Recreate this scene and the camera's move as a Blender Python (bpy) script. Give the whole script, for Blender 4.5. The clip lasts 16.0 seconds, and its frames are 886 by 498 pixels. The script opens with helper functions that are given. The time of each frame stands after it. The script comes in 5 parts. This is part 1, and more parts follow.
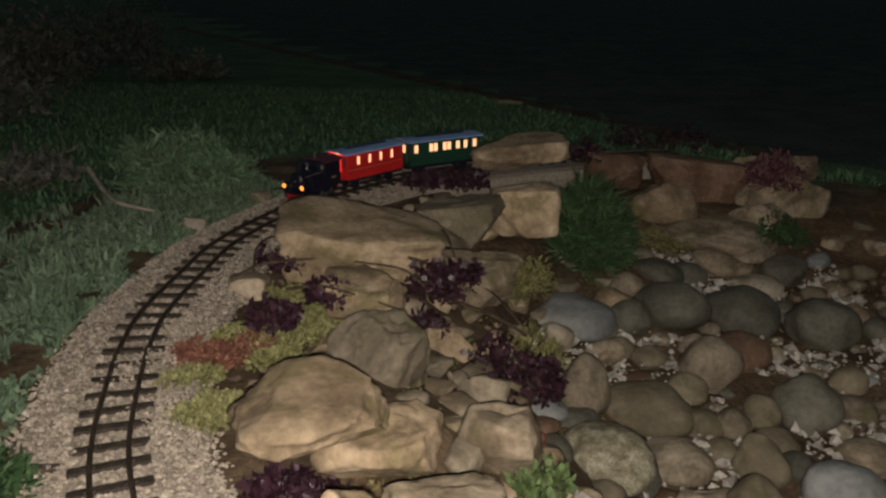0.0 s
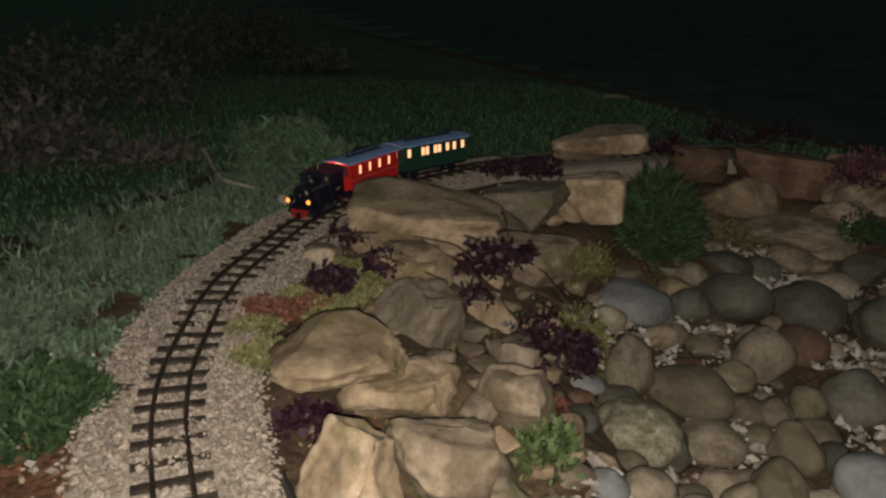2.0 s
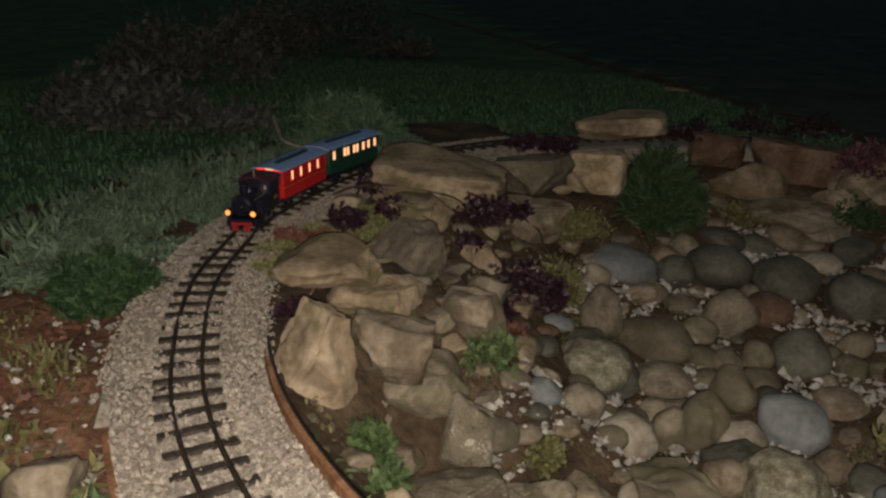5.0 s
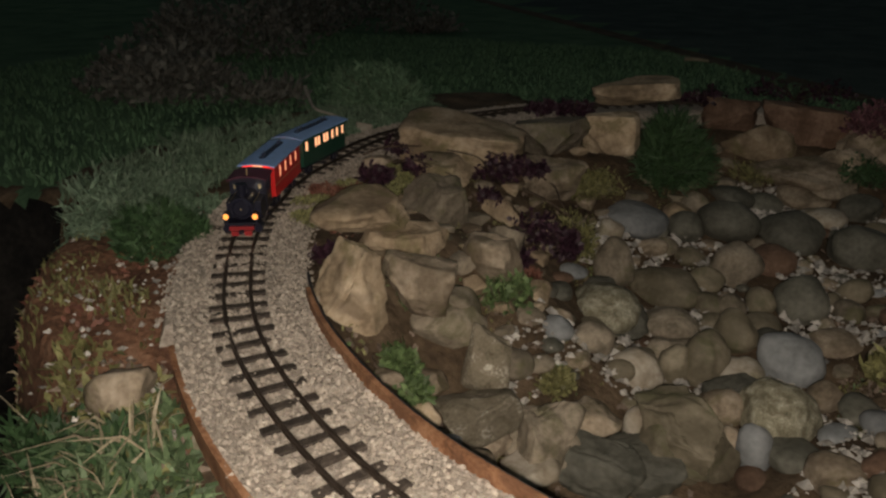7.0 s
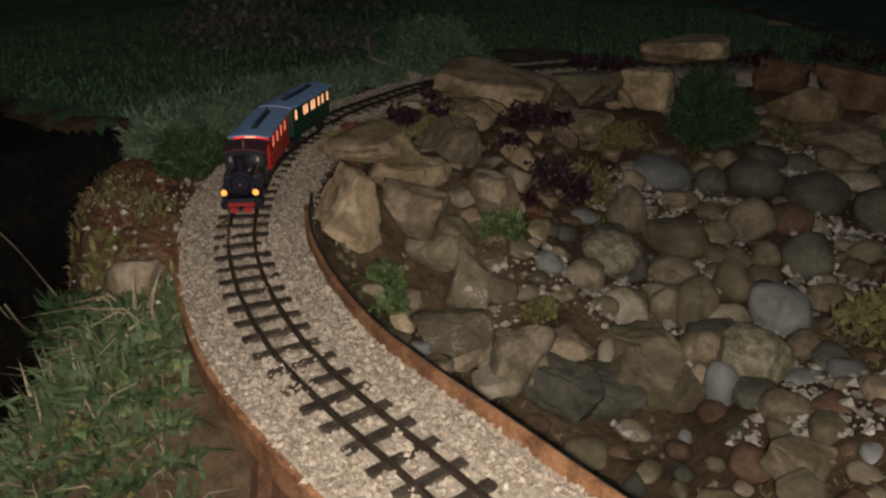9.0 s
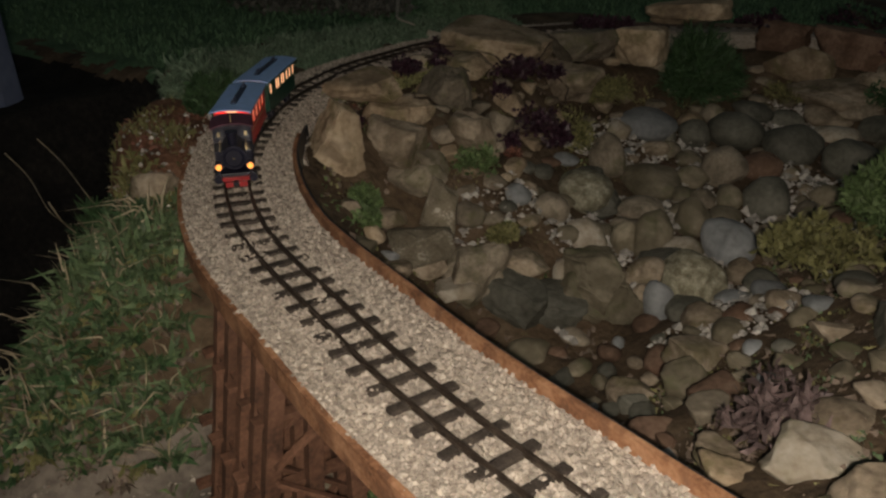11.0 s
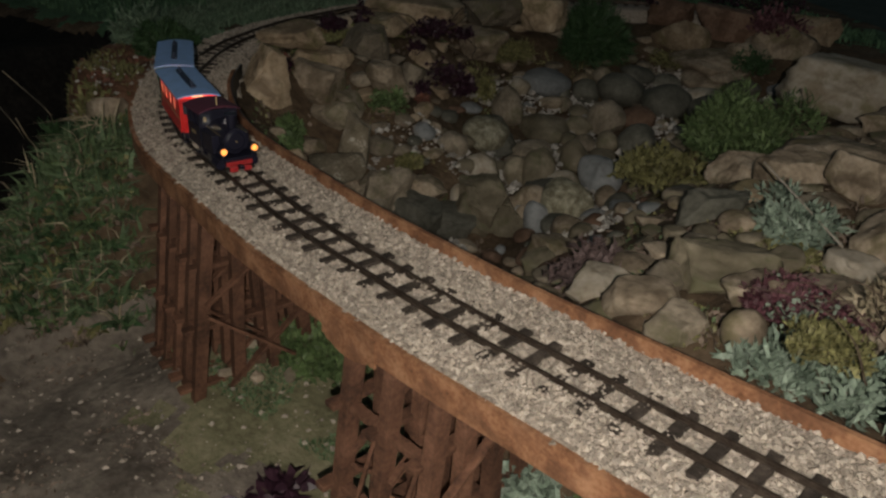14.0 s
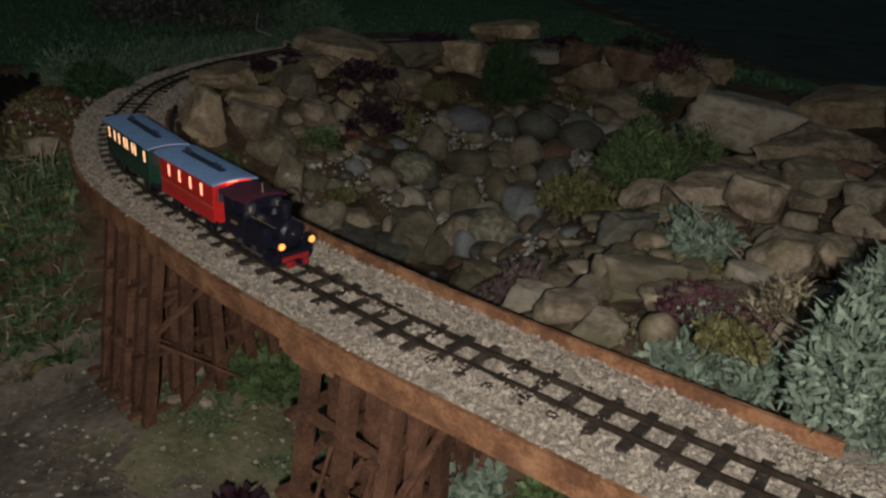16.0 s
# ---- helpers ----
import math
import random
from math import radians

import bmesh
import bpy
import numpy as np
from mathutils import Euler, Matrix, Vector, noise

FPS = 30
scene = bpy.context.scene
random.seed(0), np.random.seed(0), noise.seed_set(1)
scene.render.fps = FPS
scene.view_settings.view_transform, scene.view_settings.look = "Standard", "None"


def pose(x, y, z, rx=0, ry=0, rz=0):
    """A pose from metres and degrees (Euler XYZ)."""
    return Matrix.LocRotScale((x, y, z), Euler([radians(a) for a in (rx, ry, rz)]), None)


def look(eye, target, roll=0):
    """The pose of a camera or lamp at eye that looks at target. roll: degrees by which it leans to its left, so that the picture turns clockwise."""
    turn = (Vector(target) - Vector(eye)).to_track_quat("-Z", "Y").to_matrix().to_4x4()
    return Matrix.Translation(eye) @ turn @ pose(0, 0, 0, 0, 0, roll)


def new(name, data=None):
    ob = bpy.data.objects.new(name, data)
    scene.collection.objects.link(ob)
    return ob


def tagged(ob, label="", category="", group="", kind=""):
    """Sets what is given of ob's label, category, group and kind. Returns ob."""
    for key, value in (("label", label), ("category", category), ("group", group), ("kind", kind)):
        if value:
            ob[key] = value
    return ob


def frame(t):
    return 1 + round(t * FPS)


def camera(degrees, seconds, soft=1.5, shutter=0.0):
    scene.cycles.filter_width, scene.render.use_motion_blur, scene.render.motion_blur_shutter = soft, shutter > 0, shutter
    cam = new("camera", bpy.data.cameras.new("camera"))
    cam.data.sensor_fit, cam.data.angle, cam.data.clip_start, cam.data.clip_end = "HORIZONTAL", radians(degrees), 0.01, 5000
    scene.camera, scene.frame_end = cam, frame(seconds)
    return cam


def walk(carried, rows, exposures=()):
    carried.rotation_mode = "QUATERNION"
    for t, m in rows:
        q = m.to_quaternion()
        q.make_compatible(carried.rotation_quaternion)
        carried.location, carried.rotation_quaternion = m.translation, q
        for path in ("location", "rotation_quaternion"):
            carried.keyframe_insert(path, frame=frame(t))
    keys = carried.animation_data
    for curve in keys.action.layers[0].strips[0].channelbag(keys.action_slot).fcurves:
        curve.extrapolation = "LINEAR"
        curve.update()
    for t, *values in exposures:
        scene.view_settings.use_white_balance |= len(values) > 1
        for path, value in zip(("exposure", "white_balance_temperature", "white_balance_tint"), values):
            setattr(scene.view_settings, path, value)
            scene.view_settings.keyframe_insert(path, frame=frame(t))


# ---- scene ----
cam = camera(58.0, 16.0, soft=2.45)
PATH = [
    (0, (0.148, 0.041, 0.564), (-0.011, 1.929, -0.075), 0.7),
    (0.5, (0.183, 0.016, 0.566), (-0.056, 1.896, -0.073), 0.7),
    (1, (0.232, -0.005, 0.564), (-0.133, 1.854, -0.076), 0.3),
    (1.5, (0.302, -0.030, 0.565), (-0.125, 1.813, -0.084), 0.2),
    (2, (0.320, -0.062, 0.573), (-0.158, 1.767, -0.080), -0.0),
    (2.5, (0.321, -0.115, 0.573), (-0.207, 1.699, -0.085), -0.2),
    (3, (0.404, -0.147, 0.572), (-0.177, 1.652, -0.082), -0.0),
    (3.5, (0.521, -0.179, 0.581), (-0.101, 1.604, -0.075), 0.6),
    (4, (0.578, -0.210, 0.579), (-0.110, 1.548, -0.081), 0.7),
    (4.2, (0.582, -0.221, 0.580), (-0.105, 1.538, -0.079), 1.4),
    (6.3, (0.701, -0.420, 0.580), (-0.039, 1.300, -0.123), -0.1),
    (6.5, (0.701, -0.427, 0.580), (-0.038, 1.293, -0.127), -0.1),
    (7, (0.697, -0.440, 0.569), (-0.065, 1.264, -0.149), 0.1),
    (7.5, (0.718, -0.459, 0.572), (-0.085, 1.220, -0.158), 0.4),
    (8, (0.796, -0.465, 0.557), (-0.086, 1.163, -0.199), 0.3),
    (8.5, (0.890, -0.462, 0.554), (-0.038, 1.131, -0.220), 0.5),
    (9, (0.970, -0.478, 0.555), (-0.005, 1.076, -0.243), 0.4),
    (9.2, (0.998, -0.498, 0.557), (0.001, 1.040, -0.246), 0.2),
    (11.3, (1.353, -0.582, 0.552), (0.234, 0.839, -0.301), -0.3),
    (11.5, (1.371, -0.587, 0.549), (0.249, 0.834, -0.299), -0.3),
    (12, (1.408, -0.661, 0.537), (0.296, 0.765, -0.316), -0.0),
    (12.5, (1.466, -0.739, 0.541), (0.378, 0.702, -0.321), 0.3),
    (13, (1.518, -0.774, 0.540), (0.469, 0.687, -0.334), 1.2),
    (13.5, (1.593, -0.799, 0.533), (0.567, 0.676, -0.346), 1.8),
    (14, (1.640, -0.830, 0.536), (0.635, 0.664, -0.336), 2.2),
    (14.5, (1.648, -0.874, 0.545), (0.680, 0.660, -0.295), 2.7),
    (15, (1.655, -0.919, 0.552), (0.713, 0.645, -0.263), 2.8),
    (15.5, (1.668, -0.936, 0.553), (0.770, 0.667, -0.236), 3.0),
    (16, (1.670, -0.944, 0.551), (0.809, 0.687, -0.222), 3.1),
]
walk(cam, [(t, look(eye, target, roll)) for t, eye, target, roll in PATH],
     exposures=[(0.0, 0.2, 6700, 12), (4.0, 0.17, 6700, 12), (9.0, 0.08, 6780, 12), (13.0, 0.16, 6560, 10), (16.0, 0.30, 6150, 9)])

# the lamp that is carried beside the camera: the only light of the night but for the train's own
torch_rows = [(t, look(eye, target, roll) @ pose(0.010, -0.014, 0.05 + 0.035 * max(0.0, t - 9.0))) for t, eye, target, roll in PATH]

world = bpy.data.worlds.new("night")
scene.world = world
world.use_nodes = True
world.node_tree.nodes["Background"].inputs[0].default_value = (0.75, 0.95, 1.0, 1)
world.node_tree.nodes["Background"].inputs[1].default_value = 0.031


# ---- plan: track line, ground heights ----
LINE = [(0.716, 2.84), (0.315, 2.691), (0.034, 2.522), (-0.097, 2.423), (-0.208, 2.324), (-0.361, 2.096), (-0.44,
        1.869), (-0.48, 1.671), (-0.478, 1.5), (-0.468, 1.3), (-0.444, 1.176), (-0.41, 1.063), (-0.332, 0.857), (-0.231,
        0.695), (-0.052, 0.477), (0.118, 0.329), (0.299, 0.213), (0.446, 0.145), (0.566, 0.1), (0.726, 0.043), (0.856,
        0.004), (0.995, -0.031), (1.177, -0.076), (1.352, -0.108), (1.595, -0.148), (1.714, -0.164), (2.194, -0.221),
        (2.794, -0.276)]


def spline(points, n=24):
    """A smooth line through the points."""
    p = np.array(points, float)
    p = np.vstack([2 * p[0] - p[1], p, 2 * p[-1] - p[-2]])
    out = []
    for i in range(1, len(p) - 2):
        a, b, c, d = p[i - 1:i + 3]
        for k in range(n):
            t = k / n
            out.append(0.5 * (2 * b + (c - a) * t + (2 * a - 5 * b + 4 * c - d) * t * t + (3 * b - a - 3 * c + d) * t ** 3))
    out.append(p[-2])
    return np.array(out)


def evened(p, step):
    s = np.r_[0, np.cumsum(np.linalg.norm(np.diff(p, axis=0), axis=1))]
    u = np.arange(0, s[-1], step)
    return np.stack([np.interp(u, s, p[:, k]) for k in range(p.shape[1])], 1), u


TRACK, TRACK_S = evened(spline(LINE), 0.01)
for _ in range(6):                      # ease the small kinks of the hand-laid line
    TRACK[1:-1] = 0.25 * TRACK[:-2] + 0.5 * TRACK[1:-1] + 0.25 * TRACK[2:]

def bump(s, a, b, c, d):
    """Rises from 0 at a to 1 at b, and falls from c to 0 at d."""
    up, down = np.clip((s - a) / (b - a), 0, 1), np.clip((s - c) / (d - c), 0, 1)
    return up * up * (3 - 2 * up) - down * down * (3 - 2 * down)


TRACK_DIR = np.gradient(TRACK, axis=0)
TRACK_DIR /= np.linalg.norm(TRACK_DIR, axis=1)[:, None]
TRACK += np.stack([-TRACK_DIR[:, 1], TRACK_DIR[:, 0]], 1) * (-0.010 * bump(TRACK_S, 2.65, 3.05, 3.45, 3.9) + 0.004 * bump(TRACK_S, 4.2, 4.6, 9, 10))[:, None]
TRACK_DIR = np.gradient(TRACK, axis=0)
TRACK_DIR /= np.linalg.norm(TRACK_DIR, axis=1)[:, None]
TRACK_SIDE = np.stack([-TRACK_DIR[:, 1], TRACK_DIR[:, 0]], 1)     # towards the rock garden


def on_track(s):
    """Place, direction and side of the track at the length s along it."""
    f = [np.array([np.interp(s, TRACK_S, a[:, k]) for k in (0, 1)]) for a in (TRACK, TRACK_DIR, TRACK_SIDE)]
    return f


def s_at_x(x):
    """The length along the track at which its bridge part passes x."""
    i = int(np.argmax(TRACK_S > 2.2))
    return float(np.interp(x, TRACK[i:, 0], TRACK_S[i:]))


def ss(t):
    t = np.clip(t, 0, 1)
    return t * t * (3 - 2 * t)


def beside(x, y):
    """Signed distance from the track (plus: rock garden side) and the index of its nearest point."""
    x, y = np.atleast_1d(np.asarray(x, float)), np.atleast_1d(np.asarray(y, float))
    best, index = np.full(x.shape, 1e9), np.zeros(x.shape, int)
    for i in range(0, len(TRACK), 3):
        q = (x - TRACK[i, 0]) ** 2 + (y - TRACK[i, 1]) ** 2
        m = q < best
        best[m], index[m] = q[m], i
    side = (x - TRACK[index, 0]) * TRACK_SIDE[index, 0] + (y - TRACK[index, 1]) * TRACK_SIDE[index, 1]
    return np.sqrt(best) * np.where(side < 0, -1, 1), index


def ground(x, y):
    """Height of the soil: a stream bed between banks, an embankment under the track, a lawn behind."""
    x, y = np.atleast_1d(np.asarray(x, float)), np.atleast_1d(np.asarray(y, float))
    d, i = beside(x, y)
    tx = TRACK[i, 0]
    bed = -0.215 - 0.212 * ss((2.2 - y) / 1.7)
    xe = 0.62 + 0.32 * np.clip(y - 0.9, 0, 1) + 0.5 * ss((0.25 - y) / 0.4)
    low = bed + (-0.042 - bed) * ss((x - xe) / 0.8)
    low = low + (-0.05 - low) * ss((y - 2.12) / 0.36)
    west = -0.46 - 0.62 * ss((-0.02 - x) / 0.5) * ss((y + 0.5) / 0.6) * (1 - 1.1 * ss((-1.0 - x) / 0.3))          # a deep dark hollow outside the bend, standing in for the bank's shadow
    west = west + 0.26 * ss((-1.05 - x) / 0.25)
    west = west + (-0.07 - west) * ss((y - 0.84) / 0.2)
    west = west + (low - west) * ss((x - 0.1) / 0.6) * ss((1.2 - y) / 0.4)
    low = np.where(d < 0, west, low) + 0.06 * np.exp(-((x - 0.52) ** 2 + (y - 0.10) ** 2) / 0.03)
    reach_in = 0.52 + 0.32 * ss((y - 0.5) / 0.6)
    reach_out = 0.56 + 0.2 * ss((y - 0.4) / 0.4) + 0.14 * np.exp(-((tx - 0.08) / 0.22) ** 2)
    reach = np.where(d < 0, reach_out, reach_in)
    start = np.where(d < 0, 0.16 + 0.20 * ss((y - 0.2) / 0.3), 0.12 + 0.24 * ss((y - 0.72) / 0.35))
    up = 1 - ss((np.abs(d) - start) / (reach + 0.4 * (start - 0.12) - start))
    up = up * np.maximum(1 - ss((tx - 0.10) / 0.30), ss((tx - 1.40) / 0.25))
    top = -0.025 - 0.055 * ss((tx + 0.16) / 0.12) * (1 - ss((tx - 1.7) / 0.15))
    return low + (top - low) * np.clip(up, 0, 1)


# ---- materials ----
def material(name, colors, scale=20, rough=0.85, bump=0.4, bump_scale=None, fine=6.0, random_by="", spread=0.25, stain=None, metal=0.0, spec=0.3, detail=6, bump_dist=0.004, moss=None):
    """A grained surface: a ramp of colours over noise at two scales, relief, and a shift of tone from piece to piece."""
    m = bpy.data.materials.new(name)
    m.use_nodes = True
    n, l = m.node_tree.nodes, m.node_tree.links
    b = n["Principled BSDF"]
    co = n.new("ShaderNodeTexCoord")
    big, small = n.new("ShaderNodeTexNoise"), n.new("ShaderNodeTexNoise")
    big.inputs["Scale"].default_value, big.inputs["Detail"].default_value = scale, detail
    small.inputs["Scale"].default_value, small.inputs["Detail"].default_value = scale * fine, 4
    src = co.outputs["Object"]
    if random_by:
        add = n.new("ShaderNodeVectorMath")
        info = n.new("ShaderNodeObjectInfo")
        mul = n.new("ShaderNodeMath")
        mul.operation, mul.inputs[1].default_value = "MULTIPLY", 40.0
        l.new(info.outputs["Random"], mul.inputs[0])
        l.new(co.outputs["Object"], add.inputs[0])
        l.new(mul.outputs[0], add.inputs[1])
        src = add.outputs[0]
    l.new(src, big.inputs["Vector"])
    l.new(src, small.inputs["Vector"])
    mix = n.new("ShaderNodeMix")
    mix.inputs[0].default_value = 0.38
    l.new(big.outputs["Fac"], mix.inputs[2])
    l.new(small.outputs["Fac"], mix.inputs[3])
    ramp = n.new("ShaderNodeValToRGB")
    e = ramp.color_ramp.elements
    for k, c in enumerate(colors):
        at = 0.32 + 0.36 * k / max(1, len(colors) - 1)
        el = e[k] if k < 2 else e.new(at)
        el.position, el.color = at, (*c, 1)
    l.new(mix.outputs[0], ramp.inputs[0])
    out = ramp.outputs[0]
    if random_by:
        hsv = n.new("ShaderNodeHueSaturation")
        mp = n.new("ShaderNodeMapRange")
        mp.inputs[3].default_value, mp.inputs[4].default_value = 1 - spread, 1 + spread
        if random_by == "object":
            l.new(info.outputs["Random"], mp.inputs[0])
        else:
            geo = n.new("ShaderNodeNewGeometry")
            l.new(geo.outputs["Random Per Island"], mp.inputs[0])
        l.new(mp.outputs[0], hsv.inputs["Value"])
        l.new(out, hsv.inputs["Color"])
        out = hsv.outputs[0]
    if stain:                           # weathered patches with soft borders
        sn, sr, sm = n.new("ShaderNodeTexNoise"), n.new("ShaderNodeValToRGB"), n.new("ShaderNodeMix")
        sn.inputs["Scale"].default_value, sn.inputs["Detail"].default_value = scale * 0.9, 10
        sn.inputs["Distortion"].default_value = 0.6
        sr.color_ramp.elements[0].position, sr.color_ramp.elements[1].position = 0.48, 0.62
        sm.data_type = "RGBA"
        sm.inputs[7].default_value = (*stain, 1)
        l.new(src, sn.inputs["Vector"])
        l.new(sn.outputs["Fac"], sr.inputs[0])
        sh = n.new("ShaderNodeMath")
        sh.operation, sh.inputs[1].default_value = "MULTIPLY", 0.62
        l.new(sr.outputs[0], sh.inputs[0])
        l.new(sh.outputs[0], sm.inputs[0])
        l.new(out, sm.inputs[6])
        out = sm.outputs[2]
    if moss:                            # thin growth in blotches
        mn, mr, mm = n.new("ShaderNodeTexNoise"), n.new("ShaderNodeValToRGB"), n.new("ShaderNodeMix")
        mn.inputs["Scale"].default_value, mn.inputs["Detail"].default_value = 11.0, 12
        mn.inputs["Roughness"].default_value, mn.inputs["Distortion"].default_value = 0.65, 0.3
        mr.color_ramp.elements[0].position, mr.color_ramp.elements[1].position = 0.53, 0.63
        off = n.new("ShaderNodeVectorMath")
        off.inputs[1].default_value = (7.3, 1.9, 4.4)
        l.new(src, off.inputs[0])
        l.new(off.outputs[0], mn.inputs["Vector"])
        l.new(mn.outputs["Fac"], mr.inputs[0])
        mh = n.new("ShaderNodeMath")
        mh.operation, mh.inputs[1].default_value = "MULTIPLY", 0.7
        l.new(mr.outputs[0], mh.inputs[0])
        mm.data_type = "RGBA"
        mm.inputs[7].default_value = (*moss, 1)
        l.new(mh.outputs[0], mm.inputs[0])
        l.new(out, mm.inputs[6])
        out = mm.outputs[2]
    l.new(out, b.inputs["Base Color"])
    b.inputs["Roughness"].default_value, b.inputs["Metallic"].default_value = rough, metal
    b.inputs["Specular IOR Level"].default_value = spec
    if bump:
        bn, bt = n.new("ShaderNodeBump"), n.new("ShaderNodeTexNoise")
        bt.inputs["Scale"].default_value, bt.inputs["Detail"].default_value = bump_scale or scale * 4, 8
        l.new(src, bt.inputs["Vector"])
        l.new(bt.outputs["Fac"], bn.inputs["Height"])
        bn.inputs["Strength"].default_value, bn.inputs["Distance"].default_value = bump, bump_dist
        l.new(bn.outputs[0], b.inputs["Normal"])
    return m


def plain(name, color, rough=0.5, metal=0.0, glow=None, strength=0.0):
    m = bpy.data.materials.new(name)
    m.use_nodes = True
    b = m.node_tree.nodes["Principled BSDF"]
    b.inputs["Base Color"].default_value = (*color, 1)
    b.inputs["Roughness"].default_value, b.inputs["Metallic"].default_value = rough, metal
    if glow:
        b.inputs["Emission Color"].default_value = (*glow, 1)
        b.inputs["Emission Strength"].default_value = strength
    return m


def painted(name, color, rough=0.45, var=0.25, spec=0.4):
    lo = tuple(c * (1 - var) for c in color)
    hi = tuple(min(1, c * (1 + var)) for c in color)
    return material(name, [lo, color, hi], 60, rough, 0.08, 200, spec=spec)


STONE = {
    "tan": material("sandstone", [(0.15, 0.11, 0.07), (0.335, 0.255, 0.17), (0.475, 0.385, 0.28)], 14, 0.9, 0.8, 60, random_by="object", moss=(0.14, 0.12, 0.055), stain=(0.12, 0.085, 0.055)),
    "pale": material("pale_sandstone", [(0.22, 0.18, 0.13), (0.38, 0.335, 0.27), (0.48, 0.43, 0.36)], 16, 0.85, 0.7, 60, random_by="object", moss=(0.17, 0.15, 0.08), stain=(0.2, 0.155, 0.1)),
    "grey": material("grey_stone", [(0.11, 0.09, 0.065), (0.24, 0.20, 0.15), (0.36, 0.305, 0.235)], 16, 0.85, 0.7, 60, random_by="object", moss=(0.11, 0.105, 0.05), stain=(0.1, 0.085, 0.06)),
    "brown": material("brown_stone", [(0.125, 0.096, 0.068), (0.285, 0.228, 0.165), (0.42, 0.35, 0.27)], 16, 0.9, 0.8, 60, random_by="object", moss=(0.12, 0.105, 0.05), stain=(0.07, 0.05, 0.03)),
    "rust": material("rusty_stone", [(0.075, 0.045, 0.03), (0.145, 0.09, 0.062), (0.225, 0.15, 0.107)], 16, 0.9, 0.7, 60, random_by="object", stain=(0.09, 0.05, 0.03)),
    "olive": material("olive_stone", [(0.095, 0.08, 0.052), (0.185, 0.157, 0.11), (0.275, 0.235, 0.172)], 12, 0.7, 0.4, 70, random_by="object", moss=(0.10, 0.10, 0.05), stain=(0.1, 0.085, 0.055)),
    "dark": material("dark_stone", [(0.052, 0.052, 0.04), (0.112, 0.108, 0.087), (0.172, 0.165, 0.135)], 14, 0.7, 0.4, 70, random_by="object"),
    "blue": material("blue_grey_stone", [(0.13, 0.135, 0.135), (0.205, 0.213, 0.217), (0.29, 0.295, 0.295)], 12, 0.7, 0.4, 70, random_by="object"),
    "crusted": material("white_crusted_stone", [(0.085, 0.07, 0.045), (0.15, 0.128, 0.09), (0.2, 0.17, 0.125), (0.52, 0.49, 0.41)], 30, 0.9, 0.7, 90, random_by="object"),
    "lichen": material("lichened_stone", [(0.10, 0.09, 0.06), (0.26, 0.24, 0.17), (0.50, 0.48, 0.38)], 45, 0.9, 0.7, 90, random_by="object", stain=(0.12, 0.1, 0.06)),
}
SOIL = material("soil", [(0.03, 0.02, 0.012), (0.085, 0.058, 0.035), (0.16, 0.115, 0.075)], 9, 0.95, 1.0, 70, 7, bump_dist=0.006)
MULCH = material("red_mulch", [(0.06, 0.028, 0.018), (0.17, 0.085, 0.05), (0.28, 0.16, 0.10)], 14, 0.95, 1.0, 70, 7, bump_dist=0.012)
DIRT = material("grey_dirt", [(0.075, 0.062, 0.05), (0.165, 0.14, 0.115), (0.28, 0.24, 0.195)], 6, 0.95, 0.8, 60, 8, bump_dist=0.008)
MOSSY = material("mossy_dirt", [(0.085, 0.08, 0.045), (0.175, 0.165, 0.095), (0.27, 0.245, 0.16)], 7, 0.95, 0.8, 80, 8, bump_dist=0.008)
# near-black earth of the hollow: the bank's shadow is put into this colour
SHADE_EARTH = material("shade_black_earth", [(0.006, 0.006, 0.006), (0.014, 0.013, 0.012), (0.028, 0.025, 0.022)], 7, 0.95, 0.8, 60, 8, bump_dist=0.01, spec=0.1)
# darker copy of the lawn: the dimness beyond its far edge is coloured in
SHADED_LAWN = material("shaded_lawn", [(0.026, 0.04, 0.038), (0.058, 0.082, 0.072), (0.095, 0.125, 0.108)], 4, 0.95, 1.0, 100, 12, bump_dist=0.02)
LAWN = material("lawn", [(0.05, 0.10, 0.055), (0.10, 0.19, 0.10), (0.16, 0.26, 0.14)], 4, 0.95, 1.0, 150, 20, bump_dist=0.02)
BALLAST = material("ballast_bed", [(0.2, 0.165, 0.135), (0.325, 0.28, 0.235), (0.455, 0.405, 0.35)], 120, 0.9, 1.0, 200, 3, bump_dist=0.004)
GRIT = material("grit", [(0.215, 0.178, 0.143), (0.335, 0.288, 0.24), (0.455, 0.405, 0.35)], 90, 0.85, 0.3, 300, random_by="island", spread=0.38)
CHIPS = material("pale_chips", [(0.24, 0.22, 0.19), (0.4, 0.375, 0.34), (0.54, 0.515, 0.48)], 60, 0.7, 0.3, 200, random_by="island", spread=0.45)
IRON = material("rail_iron", [(0.035, 0.026, 0.019), (0.07, 0.053, 0.042), (0.12, 0.095, 0.075)], 60, 0.5, 0.2, 200, metal=0.6)
SLEEPER = material("dark_sleeper", [(0.02, 0.016, 0.013), (0.046, 0.036, 0.029), (0.085, 0.067, 0.054)], 70, 0.8, 0.5, 200, random_by="object")
RUST = material("rusted_steel", [(0.115, 0.048, 0.022), (0.27, 0.132, 0.068), (0.38, 0.205, 0.115)], 22, 0.85, 0.5, 120, 8, stain=(0.1, 0.045, 0.025))
TIMBER = material("red_brown_timber", [(0.04, 0.02, 0.013), (0.11, 0.053, 0.032), (0.18, 0.092, 0.058)], 25, 0.85, 0.5, 120, 6, random_by="object")
BLACK = painted("black_paint", (0.010, 0.010, 0.021), 0.4)
